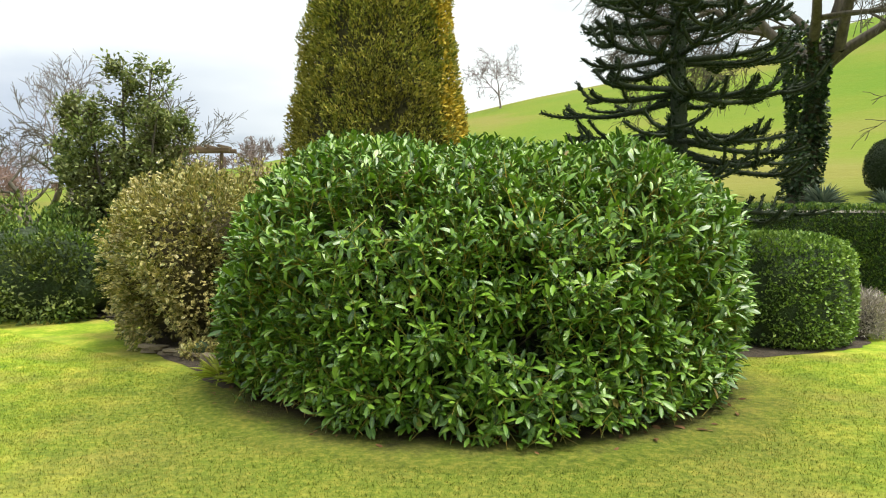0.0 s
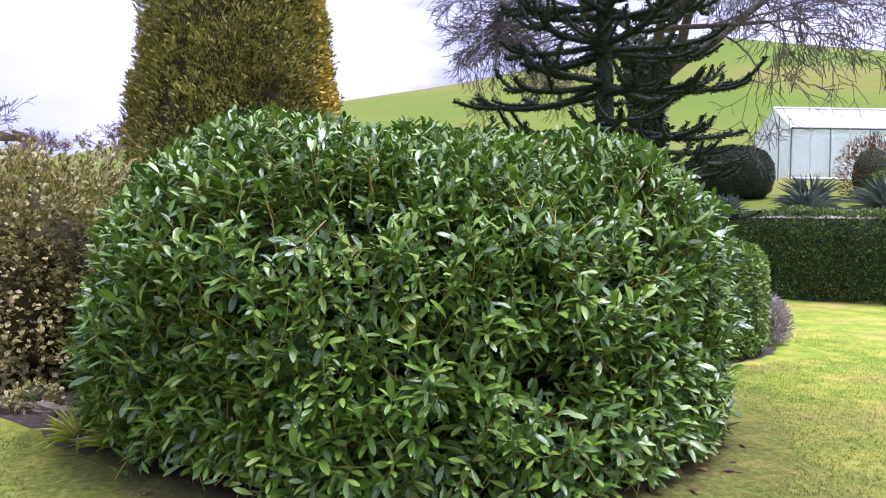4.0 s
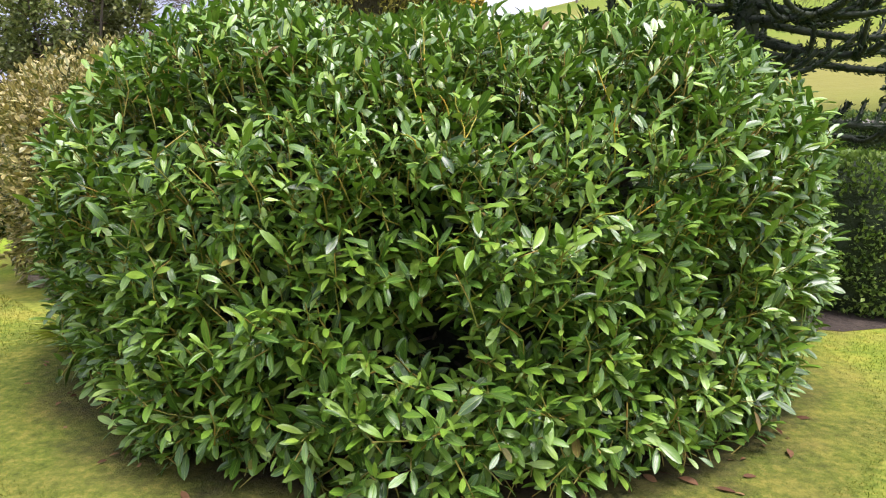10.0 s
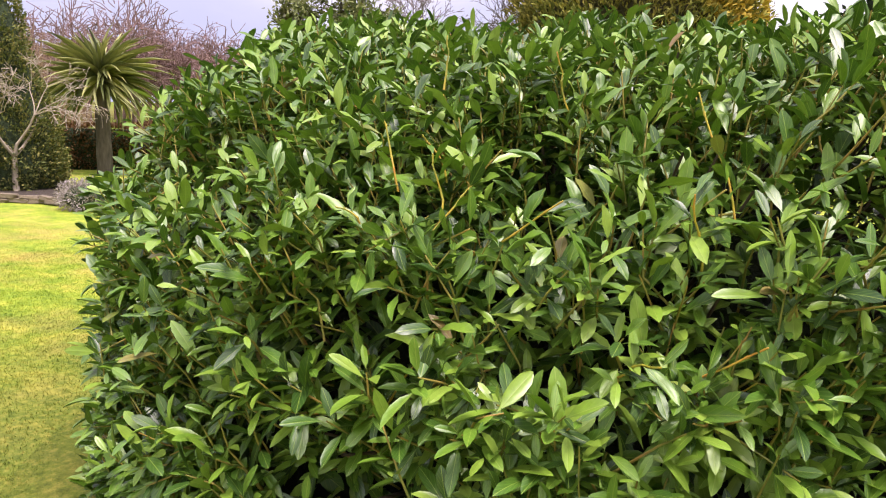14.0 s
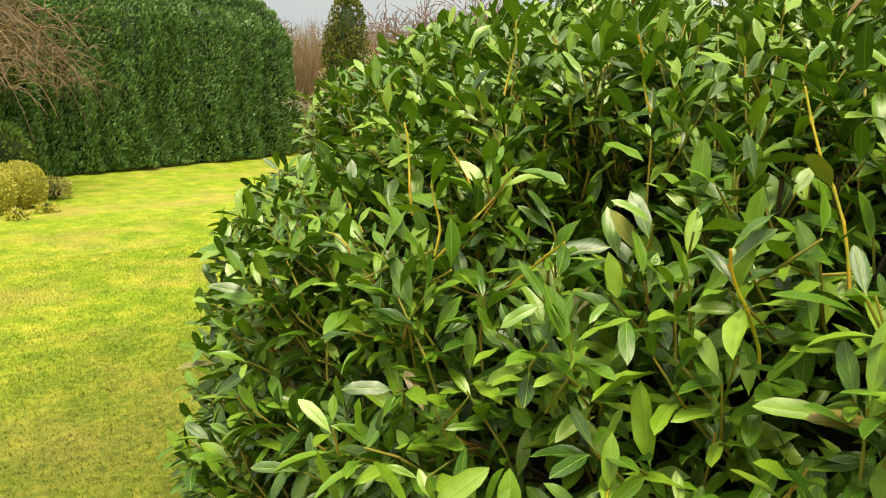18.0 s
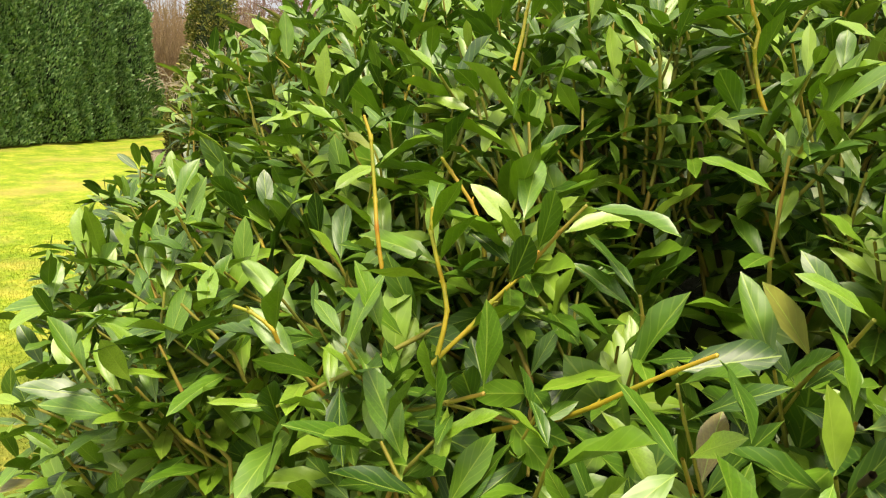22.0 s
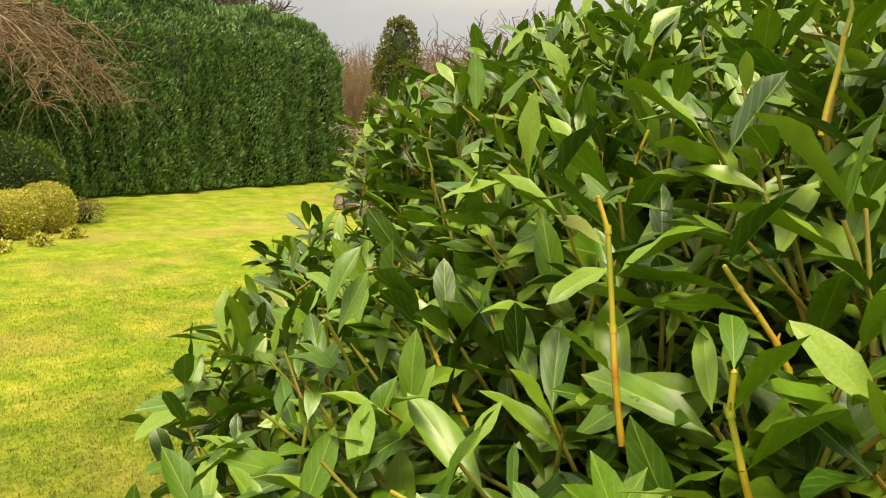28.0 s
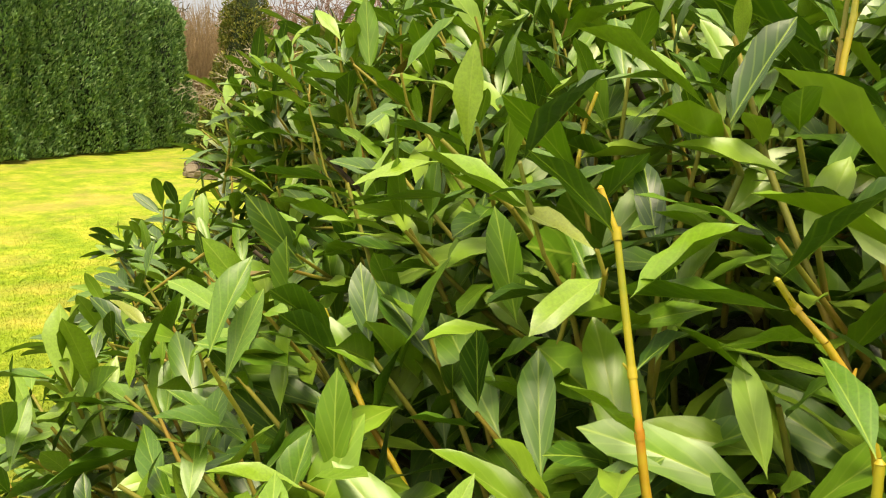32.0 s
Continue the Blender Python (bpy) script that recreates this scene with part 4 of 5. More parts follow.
gild_conifer()
shrub("column_conifer", (-13.16, 11.32), [(0.98, 0.0), (1.04, 0.6), (0.90, 1.3), (0.60, 2.2), (0.45, 2.9), (0.38, 3.35), (0.26, 3.68), (0.01, 3.82)], MAT["yew"], 30000, 0.065, 0.5,
      "narrow dark green column conifer in a stone-edged bed", "tree", 0.06, 16, up=0.6, depth=0.16, clump=0.10, clump_scale=4.5)


def build_hedge(name, a, b, width, height, material, n, length, lw, label, seed, wave=0.05, end_round=0.6, templates=OVAL, up=0.5):
    """A clipped hedge between two ground points; a is the near end of its visible face."""
    rng = np.random.default_rng(seed)
    a, b = np.array(a, float), np.array(b, float)
    d = unit(b - a)
    o = np.array([-d[1], d[0]])
    if name == "clipped_hedge":
        o = HEDGE_OUT
    span = float(np.linalg.norm(b - a))
    ob = thing(name, (a[0], a[1], 0), label, "hedge")
    k = 0.10

    def inset(e):
        s = np.linspace(e, span - e, 40)
        ring = [(e, 0.0), (e * 0.8, height * 0.5), (e, height * 0.93), (width * 0.2, height - e), (width * 0.8, height - e), (width - e, height * 0.93), (width - e, 0.0)]
        v = []
        for t in s:
            q = min(t, span - t)
            sh = 1 - 0.16 * max(0, 1 - q / end_round) ** 2
            for w, z in ring:
                p = a + d * t + o * (width / 2 + (w - width / 2) * sh)
                v.append((p[0] - a[0], p[1] - a[1], z * sh))
        m = len(ring)
        f = [(i * m + j, i * m + j + 1, (i + 1) * m + j + 1, (i + 1) * m + j) for i in range(len(s) - 1) for j in range(m - 1)]
        z = (len(s) - 1) * m
        f += [(z, z + 1, z + 2, z + 3), (z + 3, z + 4, z + 5, z + 6), (0, 1, 2, 3), (3, 4, 5, 6)]
        return np.array(v), np.array(f)

    # hedge core, its shade put into a darkened leaf colour
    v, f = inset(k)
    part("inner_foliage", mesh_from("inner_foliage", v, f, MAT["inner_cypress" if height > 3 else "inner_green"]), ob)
    # face, top and the two ends
    areas = np.array([span * height, span * width * 0.8, width * height, width * height])
    which = rng.choice(4, n, p=areas / areas.sum())
    t, u = rng.random(n) * span, rng.random(n)
    w = np.where(which == 0, 0.0, u * width)
    z = np.where(which == 1, height, u * height)
    z = np.where(which >= 2, rng.random(n) * height, z)
    t = np.where(which == 2, 0.0, np.where(which == 3, span, t))
    w = np.where(which >= 2, u * width, w)
    nrm = np.where((which == 0)[:, None], np.array([-o[0], -o[1], 0.1]), np.where((which == 1)[:, None], np.array([0, 0, 1.0]),
                   np.where((which == 2)[:, None], np.array([-d[0], -d[1], 0]), np.array([d[0], d[1], 0]))))
    q = np.minimum(t, span - t)
    sh = 1 - 0.16 * np.clip(1 - q / end_round, 0, 1) ** 2
    edge = np.clip((z - height * 0.88) / (height * 0.12), 0, 1) * (which == 0)
    clump = 0.045 * np.sin(9.1 * t + 2.3 * np.sin(3.1 * z)) * np.sin(8.3 * z + 2.1 * np.sin(2.7 * t)) * (up > 1)
    push = clump + wave * (1.4 * np.abs(np.sin(4.6 * t + 0.5 * np.sin(0.9 * z + 3 * t))) * (up > 1) + np.sin(2.1 * t + 0.6 * np.sin(1.3 * z)) + 0.8 * np.sin(5.3 * t + 0.8 * np.sin(1.7 * z)) + 0.5 * np.sin(11.1 * t + 2 * z) + 1.5)
    pos = a + d * t[:, None] + o * ((width / 2 + (w + edge * 0.18 * width - width / 2) * sh)[:, None])
    P = np.stack([pos[:, 0] - a[0], pos[:, 1] - a[1], z * sh + np.where(which == 1, wave * np.sin(3.7 * t), 0)], 1) + nrm * (push - rng.uniform(0, 0.1, n))[:, None]
    P[:, 2] = np.maximum(P[:, 2], 0.02)
    D, F = leafy(rng, P, nrm, up, 0.65)
    L = rng.uniform(0.7, 1.3, n) * length
    part("leaves", foliage("leaves", P, D, F, L, L * lw, templates, material), ob)["kind"] = "stuff"
    return ob


build_hedge("clipped_hedge", HEDGE_A, HEDGE_B, 0.85, 1.53, MAT["hedge"], 34000, 0.06, 0.55, "long square-clipped green hedge below the terrace", 21, 0.02)
build_hedge("conifer_hedge", (-11.2, -1.4), (-18.3, 12.1), 2.2, 3.72, MAT["cypress"], 200000, 0.11, 0.36, "tall clipped dark green conifer hedge across the lawn", 22, 0.13, 1.1, OVAL, 1.1)


# ---------------------------------------------------------------- trees
def branch_out(rng, p, d, length, radius, level, segs, p_wander=0.22, droop=0.0, forks=3, angle=0.75, shrink=0.68, min_r=0.004):
    """One branch as a wandering line of rods, then its own branches, level by level."""
    steps = 4 if level > 0 else 3
    q, r = np.array(p, float), radius
    d = np.array(d, float)
    spots = []
    for i in range(steps):
        d = unit(d + p_wander * rng.normal(0, 1, 3) + np.array([0, 0, -droop]))
        nq, nr = q + d * length / steps, max(r * 0.86, min_r)
        segs.append((level, np.concatenate([q, nq, [r, nr]])))
        q, r = nq, nr
        spots.append((q.copy(), d.copy(), r))
    if level <= 0:
        return
    for k in range(forks + int(rng.random() < 0.5)):
        s, sd, sr = spots[min(steps - 1, int(rng.integers(1, steps + 1)))]
        side = unit(np.cross(sd, rng.normal(0, 1, 3)))
        nd = unit(sd * math.cos(angle) + side * math.sin(angle) * rng.uniform(0.7, 1.2))
        branch_out(rng, s, nd, length * shrink * rng.uniform(0.75, 1.15), max(sr * 0.66, min_r), level - 1, segs, p_wander, droop, forks, angle, shrink, min_r)


def bare_tree(name, place, height, radius, seed, material, label, levels=4, lean=(0, 0), forks=3, angle=0.75, droop=0.0, clear=0.3, group="", limbs=4, min_r=0.004, z0=None, spread=0.7):
    rng = np.random.default_rng(seed)
    z = float(land(place[0], place[1])) if z0 is None else z0
    ob = thing(name, (place[0], place[1], z), label, "tree", group)
    d = unit(np.array([lean[0], lean[1], 1.0]))
    trunk, q, r = [], np.array([0, 0, -0.05]), radius
    for i in range(4):
        d = unit(d + 0.06 * rng.normal(0, 1, 3))
        nq = q + d * height * clear / 4
        trunk.append(np.concatenate([q, nq, [r * (1.25 if i == 0 else 1), r * 0.93]]))
        q, r = nq, r * 0.93
    part("trunk", tubes("trunk", trunk, material, 9), ob)
    twigs = []
    for k in range(limbs):
        a = 2 * math.pi * (k + rng.uniform(-0.2, 0.2)) / limbs
        side = np.array([math.cos(a), math.sin(a), 0])
        nd = unit(d * 1.0 + side * spread * (0.25 if k == 0 else 1))
        segs = []
        branch_out(rng, q, nd, height * (1 - clear) * 0.42, r * 0.72, levels, segs, 0.16, droop, forks, angle, 0.66, min_r)
        part("limb", tubes("limb", [s for l, s in segs if l >= levels - 1], material, 7), ob)
        twigs += [s for l, s in segs if l < levels - 1]
    part("twig_growth", tubes("twig_growth", twigs, material, 3), ob)["kind"] = "stuff"
    return ob


def rope(points, n=8):
    """A smooth line through a few points."""
    p = np.array(points, float)
    t = np.linspace(0, 1, n + 1)
    if len(p) == 3:
        b = np.stack([(1 - t) ** 2, 2 * t * (1 - t), t ** 2], 1)
    else:
        b = np.stack([(1 - t) ** 3, 3 * t * (1 - t) ** 2, 3 * t * t * (1 - t), t ** 3], 1)
    return b @ p


def build_monkey_puzzle():
    rng = np.random.default_rng(31)
    x, y = 2.47, 7.84
    z0 = float(land(x, y))
    tree = thing("monkey_puzzle_tree", (x, y, z0), "dark green monkey puzzle tree with drooping scaly branches", "tree")
    top = 7.2
    zs = np.linspace(0, top, 15)
    pts = np.stack([0.02 * np.sin(zs), 0.02 * np.cos(1.3 * zs), zs], 1)
    trunk = part("trunk", tubes("trunk", line_rods(pts, 0.115, 0.03), MAT["puzzle_core"], 12), tree, "scaly dark trunk")
    n = 2200
    t = rng.uniform(0.1, 1, n)
    a = rng.uniform(0, 6.283, n)
    rad = 0.115 + (0.03 - 0.115) * t
    R = np.stack([np.cos(a), np.sin(a), 0 * a], 1)
    P = R * rad[:, None] + np.array([0, 0, 1.0]) * (t * top)[:, None]
    part("scale_leaves", foliage("scale_leaves", P, R * 0.7 + np.array([0, 0, 0.6]), R, np.full(n, 0.045), np.full(n, 0.028), OVAL, MAT["puzzle"]), trunk)["kind"] = "stuff"
    levels = [(1.50, 1.15, -0.08), (2.02, 1.25, -0.06), (2.27, 1.25, 0.0), (2.69, 1.15, 0.06), (3.05, 1.06, 0.12), (3.4, 0.98, 0.18), (3.75, 0.92, 0.2), (4.2, 0.86, 0.25), (4.9, 0.85, 0.3), (5.5, 0.75, 0.35), (6.2, 0.6, 0.4), (6.9, 0.4, 0.5)]
    for li, (h, reach, lift) in enumerate(levels):
        count = 9 if h < 4.5 else 6
        for k in range(count):
            a = 2 * math.pi * (k + 0.5 * (li % 2) + rng.uniform(-0.22, 0.22)) / count
            u = np.array([math.cos(a), math.sin(a), 0])
            s = np.array([-u[1], u[0], 0])
            w = reach * rng.uniform(0.78, 1.12)
            sag = rng.uniform(0.06, 0.16) * w
            hh = h + rng.uniform(-0.1, 0.1)
            main = rope([(0, 0, hh), u * w * 0.4 + np.array([0, 0, hh - sag * 0.6 + lift * 0.4 * w]), u * w * 0.8 + s * rng.uniform(-0.15, 0.15) + np.array([0, 0, hh - sag * 1.5 + lift * w * 0.7]),
                         u * w + s * rng.uniform(-0.2, 0.2) + np.array([0, 0, hh - sag * 0.35 + lift * w])], 9)
            rods = line_rods(main, 0.033, 0.022)
            lines = [(main, 0.026)]
            for j in range(int(rng.integers(3, 6))):
                i = int(rng.integers(4, 9))
                sg = 1 if j % 2 else -1
                l = rng.uniform(0.28, 0.6) * w * 0.55
                o = main[i]
                tw = rope([o, o + u * l * 0.45 + s * sg * l * 0.55 + np.array([0, 0, -0.05]), o + u * l * 0.85 + s * sg * l * 0.95 + np.array([0, 0, rng.uniform(0.02, 0.22)])], 5)
                rods += line_rods(tw, 0.021, 0.015)
                lines.append((tw, 0.019))
            br = part("branch", tubes("branch", rods, MAT["puzzle_core"], 6), tree)
            PP, DD, NN = [], [], []
            for ln, rr in lines:
                seg = np.diff(ln, axis=0)
                m = max(12, int(np.linalg.norm(seg, axis=1).sum() * 190))
                f = rng.uniform(0, len(seg) - 1e-6, m)
                i0 = f.astype(int)
                ax = unit(seg)[i0]
                c = ln[i0] + seg[i0] * (f - i0)[:, None]
                rd = unit(np.cross(ax, rng.normal(0, 1, (m, 3))))
                PP.append(c + rd * rr * 0.8)
                DD.append(ax * 0.75 + rd * 0.65)
                NN.append(rd)
            PP, DD, NN = map(np.concatenate, (PP, DD, NN))
            part("scale_leaves", foliage("scale_leaves", PP, DD, NN, rng.uniform(0.03, 0.045, len(PP)), np.full(len(PP), 0.018), OVAL, MAT["puzzle"]), br)["kind"] = "stuff"


build_monkey_puzzle()


def build_ivy_tree():
    rng = np.random.default_rng(33)
    ob = bare_tree("ivy_clad_tree", (8.2, 16.85), 10.5, 0.27, 34, MAT["bark"], "old bare spreading tree with an ivy-covered trunk", levels=5, lean=(0.10, 0.02), forks=4, angle=0.66, droop=0.03, clear=0.29, limbs=7, min_r=0.007, spread=0.95)
    n = 5200
    t, a = rng.random(n) ** 0.8, rng.uniform(0, 6.283, n)
    R = np.stack([np.cos(a), np.sin(a), 0 * a], 1)
    h = 4.0 * t
    P = R * (0.31 + 0.06 * np.sin(3 * a + 2 * h) + 0.25 * smooth(0.6, 1.0, t) + rng.uniform(-0.06, 0.08, n))[:, None]
    P = P + np.stack([0.03 * h, -0.02 * h, h], 1)
    D, F = leafy(rng, P, R, -0.3, 0.9)
    part("ivy", foliage("ivy", P, D, F, rng.uniform(0.08, 0.15, n), rng.uniform(0.07, 0.12, n), OVAL, MAT["ivy"]), ob, "glossy dark ivy")["kind"] = "stuff"


build_ivy_tree()


def build_holly():
    rng = np.random.default_rng(41)
    x, y = -4.65, 10.9
    ob = thing("holly_tree", (x, y, float(land(x, y))), "upright dark holly tree with an open uneven crown", "tree")
    leaders = [((0, 0), (0.40, 0.05), 3.55), ((-0.05, 0.1), (-0.06, 0.1), 3.6), ((-0.1, -0.05), (-0.68, -0.1), 3.1), ((0.1, 0), (0.85, 0.1), 2.75), ((-0.1, 0.1), (-0.95, 0.2), 2.5), ((0.05, 0.1), (0.2, 0.6), 3.1), ((0.1, 0), (0.6, -0.3), 2.9), ((-0.1, 0), (-0.4, -0.3), 2.9)]
    twigs, P, D, F = [], [], [], []
    for (bx, by), (tx, ty), top in leaders:
        line = rope([(bx, by, 0.0), (bx + (tx - bx) * 0.35, by + (ty - by) * 0.35, top * 0.45), (tx, ty, top)], 10)
        part("trunk", tubes("trunk", line_rods(line, 0.055, 0.010), MAT["bark"], 8), ob)
        for k in range(46):
            f = rng.uniform(1.0, 9.95)
            i = int(f)
            o = line[i] + (line[i + 1] - line[i]) * (f - i)
            w = (0.17 + 0.60 * (1 - f / 10) ** 0.8) * rng.uniform(0.6, 1.2)
            a = rng.uniform(0, 6.283)
            u = np.array([math.cos(a), math.sin(a), 0])
            ln = rope([o, o + u * w * 0.6 + np.array([0, 0, 0.02]), o + u * w + np.array([0, 0, rng.uniform(0.02, 0.26)])], 4)
            twigs += line_rods(ln, 0.010, 0.004)
            m = 84
            g = 4 * rng.random(m) ** 0.6
            q = np.minimum(g.astype(int), 3)
            P.append(ln[q] + (ln[q + 1] - ln[q]) * (g - q)[:, None] + 0.055 * rng.normal(0, 1, (m, 3)))
            D.append(unit(rng.normal(0, 1, (m, 3)) + u + np.array([0, 0, 0.5])))
            F.append(unit(rng.normal(0, 0.6, (m, 3)) + np.array([0, 0, 1.0])))
    P, D, F = map(np.concatenate, (P, D, F))
    part("branch_growth", tubes("branch_growth", twigs, MAT["twig"], 4), ob)["kind"] = "stuff"
    part("leaves", foliage("leaves", P, D, F, rng.uniform(0.055, 0.095, len(P)), rng.uniform(0.03, 0.05, len(P)), OVAL, MAT["holly"]), ob)["kind"] = "stuff"


build_holly()
bare_tree("apple_tree", (-9.2, 16.6), 4.6, 0.17, 51, MAT["bark"], "bare low apple tree with a spreading crown", levels=4, forks=3, angle=0.85, droop=0.02, clear=0.22, limbs=5, min_r=0.008, spread=1.1)
bare_tree("birch_tree", (-12.0, 24.0), 7.0, 0.12, 52, MAT["bark_grey"], "tall thin bare grey tree behind the shrubs", levels=4, forks=3, angle=0.5, clear=0.3, limbs=4, min_r=0.008, spread=0.45)
bare_tree("bare_tree", (-9.5, 27.0), 6.5, 0.12, 53, MAT["bark"], "slender bare tree beyond the shrubs", levels=4, forks=3, angle=0.5, clear=0.3, limbs=4, min_r=0.009, spread=0.45)
for i, (px, py, h) in enumerate([(-15.5, 62, 5.5), (-22, 66, 4.6), (-27, 74, 6.5), (-12, 70, 5.0), (-19.5, 80, 5.5), (9, 112, 10.0), (-34, 78, 7.5), (-40, 70, 7.0)]):
    bare_tree("bare_tree", (px, py), h, 0.16, 60 + i, MAT["far_twigs"], "small bare tree standing in the far field", levels=4, forks=3, angle=0.75, clear=0.2, limbs=5, min_r=0.022, group="far field trees", spread=0.9)
for i, (px, py, h) in enumerate([(58, 84, 11.0), (52, 92, 8.0)]):
    bare_tree("bare_tree", (px, py), h, 0.09, 80 + i, MAT["bark"], "thin bare tree on the hill's shoulder", levels=3, forks=3, angle=0.4, clear=0.35, limbs=3, min_r=0.03, group="hill trees", spread=0.3)


def build_pergola():
    ob = thing("pergola", (-5.6, 16.4, 0), "rusty brown rustic garden pergola with a flat top", "pergola")
    ob.rotation_euler = (0, 0, radians(-6))
    z = 2.75
    for x in (-1.1, -0.2, 0.75):
        part("post", box_mesh("post", (0.07, 0.07, z), MAT["old_wood"], 0.008, (x, 0, z / 2)), ob)
    for y in (-0.05, 0.35):
        part("beam", box_mesh("beam", (2.2, 0.06, 0.09), MAT["old_wood"], 0.008, (-0.15, y, z + 0.05)), ob)
    for k in range(7):
        part("rafter", box_mesh("rafter", (0.05, 0.7, 0.06), MAT["old_wood"], 0.006, (-1.1 + 0.31 * k, 0.15, z + 0.13)), ob)


build_pergola()


# ---------------------------------------------------------------- terrace behind the clipped hedge
shrub("ball_topiary", (11.35, 17.8), ROUND(1.04, 1.38), MAT["ball"], 20000, 0.04, 0.5, "dark clipped dome-shaped yew on the terrace", "topiary", 0.02, 91, depth=0.08)


def spiky_plant(name, place, n, length, seed, label, material="spiky", width=0.045, stem=0.0, group="", fall=0.2, blades=SWORD):
    rng = np.random.default_rng(seed)
    ob = thing(name, (place[0], place[1], float(land(place[0], place[1]))), label, "plant", group)
    if stem:
        part("trunk", turned("trunk", [(0.19 - 0.04 * k / 8 + 0.008 * math.sin(4 * k), stem * k / 8) for k in range(9)] + [(0.01, stem + 0.05)], MAT["bark"], 12, 0.03, 5), ob, "rough brown stem")
    a, e = rng.uniform(0, 6.283, n), rng.uniform(-fall, 1.35, n)
    D = np.stack([np.cos(a) * np.cos(e), np.sin(a) * np.cos(e), np.sin(e)], 1)
    P = D * 0.05 + np.array([0, 0, stem + 0.06])
    N = unit(np.array([0, 0, 1.0]) + 0.3 * rng.normal(0, 1, (n, 3)))
    L = length * rng.uniform(0.75, 1.15, n)
    part("leaves", foliage("leaves", P, D, N, L, np.full(n, width), blades, MAT[material]), ob)["kind"] = "stuff"
    return ob


for i, (px, py, l) in enumerate([(9.6, 13.15, 0.5), (10.6, 12.2, 0.8), (8.6, 14.2, 0.4), (11.4, 11.6, 0.8), (10.6, 14.2, 0.7), (7.9, 15.3, 0.5)]):
    spiky_plant("yucca_plant", (px, py), 150, l, 100 + i, "spiky grey-green yucca rosette behind the hedge", group="yuccas on the terrace", fall=0.0)
shrub("russet_shrub", (13.0, 15.0), ROUND(0.75, 1.5), MAT["russet"], 3500, 0.07, 0.3, "russet and green loose shrub by the greenhouse", "shrub", 0.15, 95, up=0.6, depth=0.3)
shrub("dark_juniper", (12.2, 13.4), ROUND(0.7, 0.8), MAT["dark_shrub"], 4500, 0.07, 0.3, "low dark green spreading juniper on the terrace", "shrub", 0.1, 96, up=0.5, depth=0.2)


def build_gravel():
    """A pale gravel strip along the terrace edge, following the land."""
    ts, ws = np.linspace(-0.5, 9.6, 60), np.linspace(0.86, 3.3, 14)
    T, W = np.meshgrid(ts, ws, indexing="ij")
    X, Y = HEDGE_A[0] + HEDGE_DIR[0] * T + HEDGE_OUT[0] * W, HEDGE_A[1] + HEDGE_DIR[1] * T + HEDGE_OUT[1] * W
    Z = land(X, Y) + 0.05 - 0.08 * ((W - 2.05) / 1.25) ** 4
    idx = np.arange(T.size).reshape(T.shape)
    q = np.stack([idx[:-1, :-1], idx[1:, :-1], idx[1:, 1:], idx[:-1, 1:]], -1).reshape(-1, 4)
    tagged(new("gravel_bed", mesh_from("gravel_bed", np.stack([X, Y, Z], -1).reshape(-1, 3), q, MAT["gravel"])), "pale gravel planting strip on the terrace", "gravel", kind="structure")


build_gravel()


def build_greenhouse():
    z0 = float(land(16.5, 21.8)) - 0.05
    gh = thing("greenhouse", (15.9, 21.0, z0), "white-framed glass greenhouse with a pitched roof", "greenhouse")
    gh.rotation_euler = (0, 0, radians(-11.5))
    length, width, eave, ridge = 5.2, 2.3, 1.65, 2.45

    def bar(p, q, r, mat="white_metal"):
        part("frame_bar", tubes("frame_bar", [np.concatenate([p, q, [r, r]])], MAT[mat], 4), gh)

    for y in (0, width):
        bar((0, y, 0.05), (length, y, 0.05), 0.04)
        bar((0, y, eave), (length, y, eave), 0.035, "grey_metal" if y == 0 else "white_metal")
        for k in range(9):
            x = length * k / 8
            bar((x, y, 0), (x, y, eave), 0.022, "grey_metal" if k % 2 == 0 else "white_metal")
    bar((0, width / 2, ridge), (length, width / 2, ridge), 0.035)
    for k in range(9):
        x = length * k / 8
        for y in (0, width):
            bar((x, y, eave), (x, width / 2, ridge), 0.018)
    for x in (0, length):
        for y in (0.0, 0.75, 1.55, 2.3):
            bar((x, y, 0), (x, y, eave + (ridge - eave) * (1 - abs(y - width / 2) / (width / 2))), 0.024, "grey_metal" if y in (0.0, 0.75) else "white_metal")
        bar((x, 0, eave), (x, width, eave), 0.02)

    def pane(name, corners):
        c = np.array(corners, float)
        nrm = unit(np.cross(c[1] - c[0], c[2] - c[0])) * 0.004
        m = len(c)
        v = np.concatenate([c + nrm, c - nrm])
        f = [np.array([list(range(4)), list(range(7, 3, -1))])] if m == 4 else [np.array([[0, 1, 2], [5, 4, 3]])]
        f.append(np.array([[i, (i + 1) % m, (i + 1) % m + m, i + m] for i in range(m)]))
        ob = part(name, mesh_from(name, v, f, MAT["glass"], smooth=False), gh)
        ob.visible_shadow = False

    for k in range(8):
        a, b = length * k / 8 + 0.02, length * (k + 1) / 8 - 0.02
        for y in (0, width):
            pane("pane", [(a, y, 0.08), (b, y, 0.08), (b, y, eave - 0.03), (a, y, eave - 0.03)])
            pane("roof_pane", [(a, y, eave + 0.02), (b, y, eave + 0.02), (b, width / 2, ridge - 0.02), (a, width / 2, ridge - 0.02)])
    for x in (0, length):
        pane("end_pane", [(x, 0.03, 0.08), (x, width - 0.03, 0.08), (x, width - 0.03, eave), (x, 0.03, eave)])
        pane("gable_pane", [(x, 0.03, eave + 0.02), (x, width - 0.03, eave + 0.02), (x, width / 2, ridge - 0.03)])


build_greenhouse()


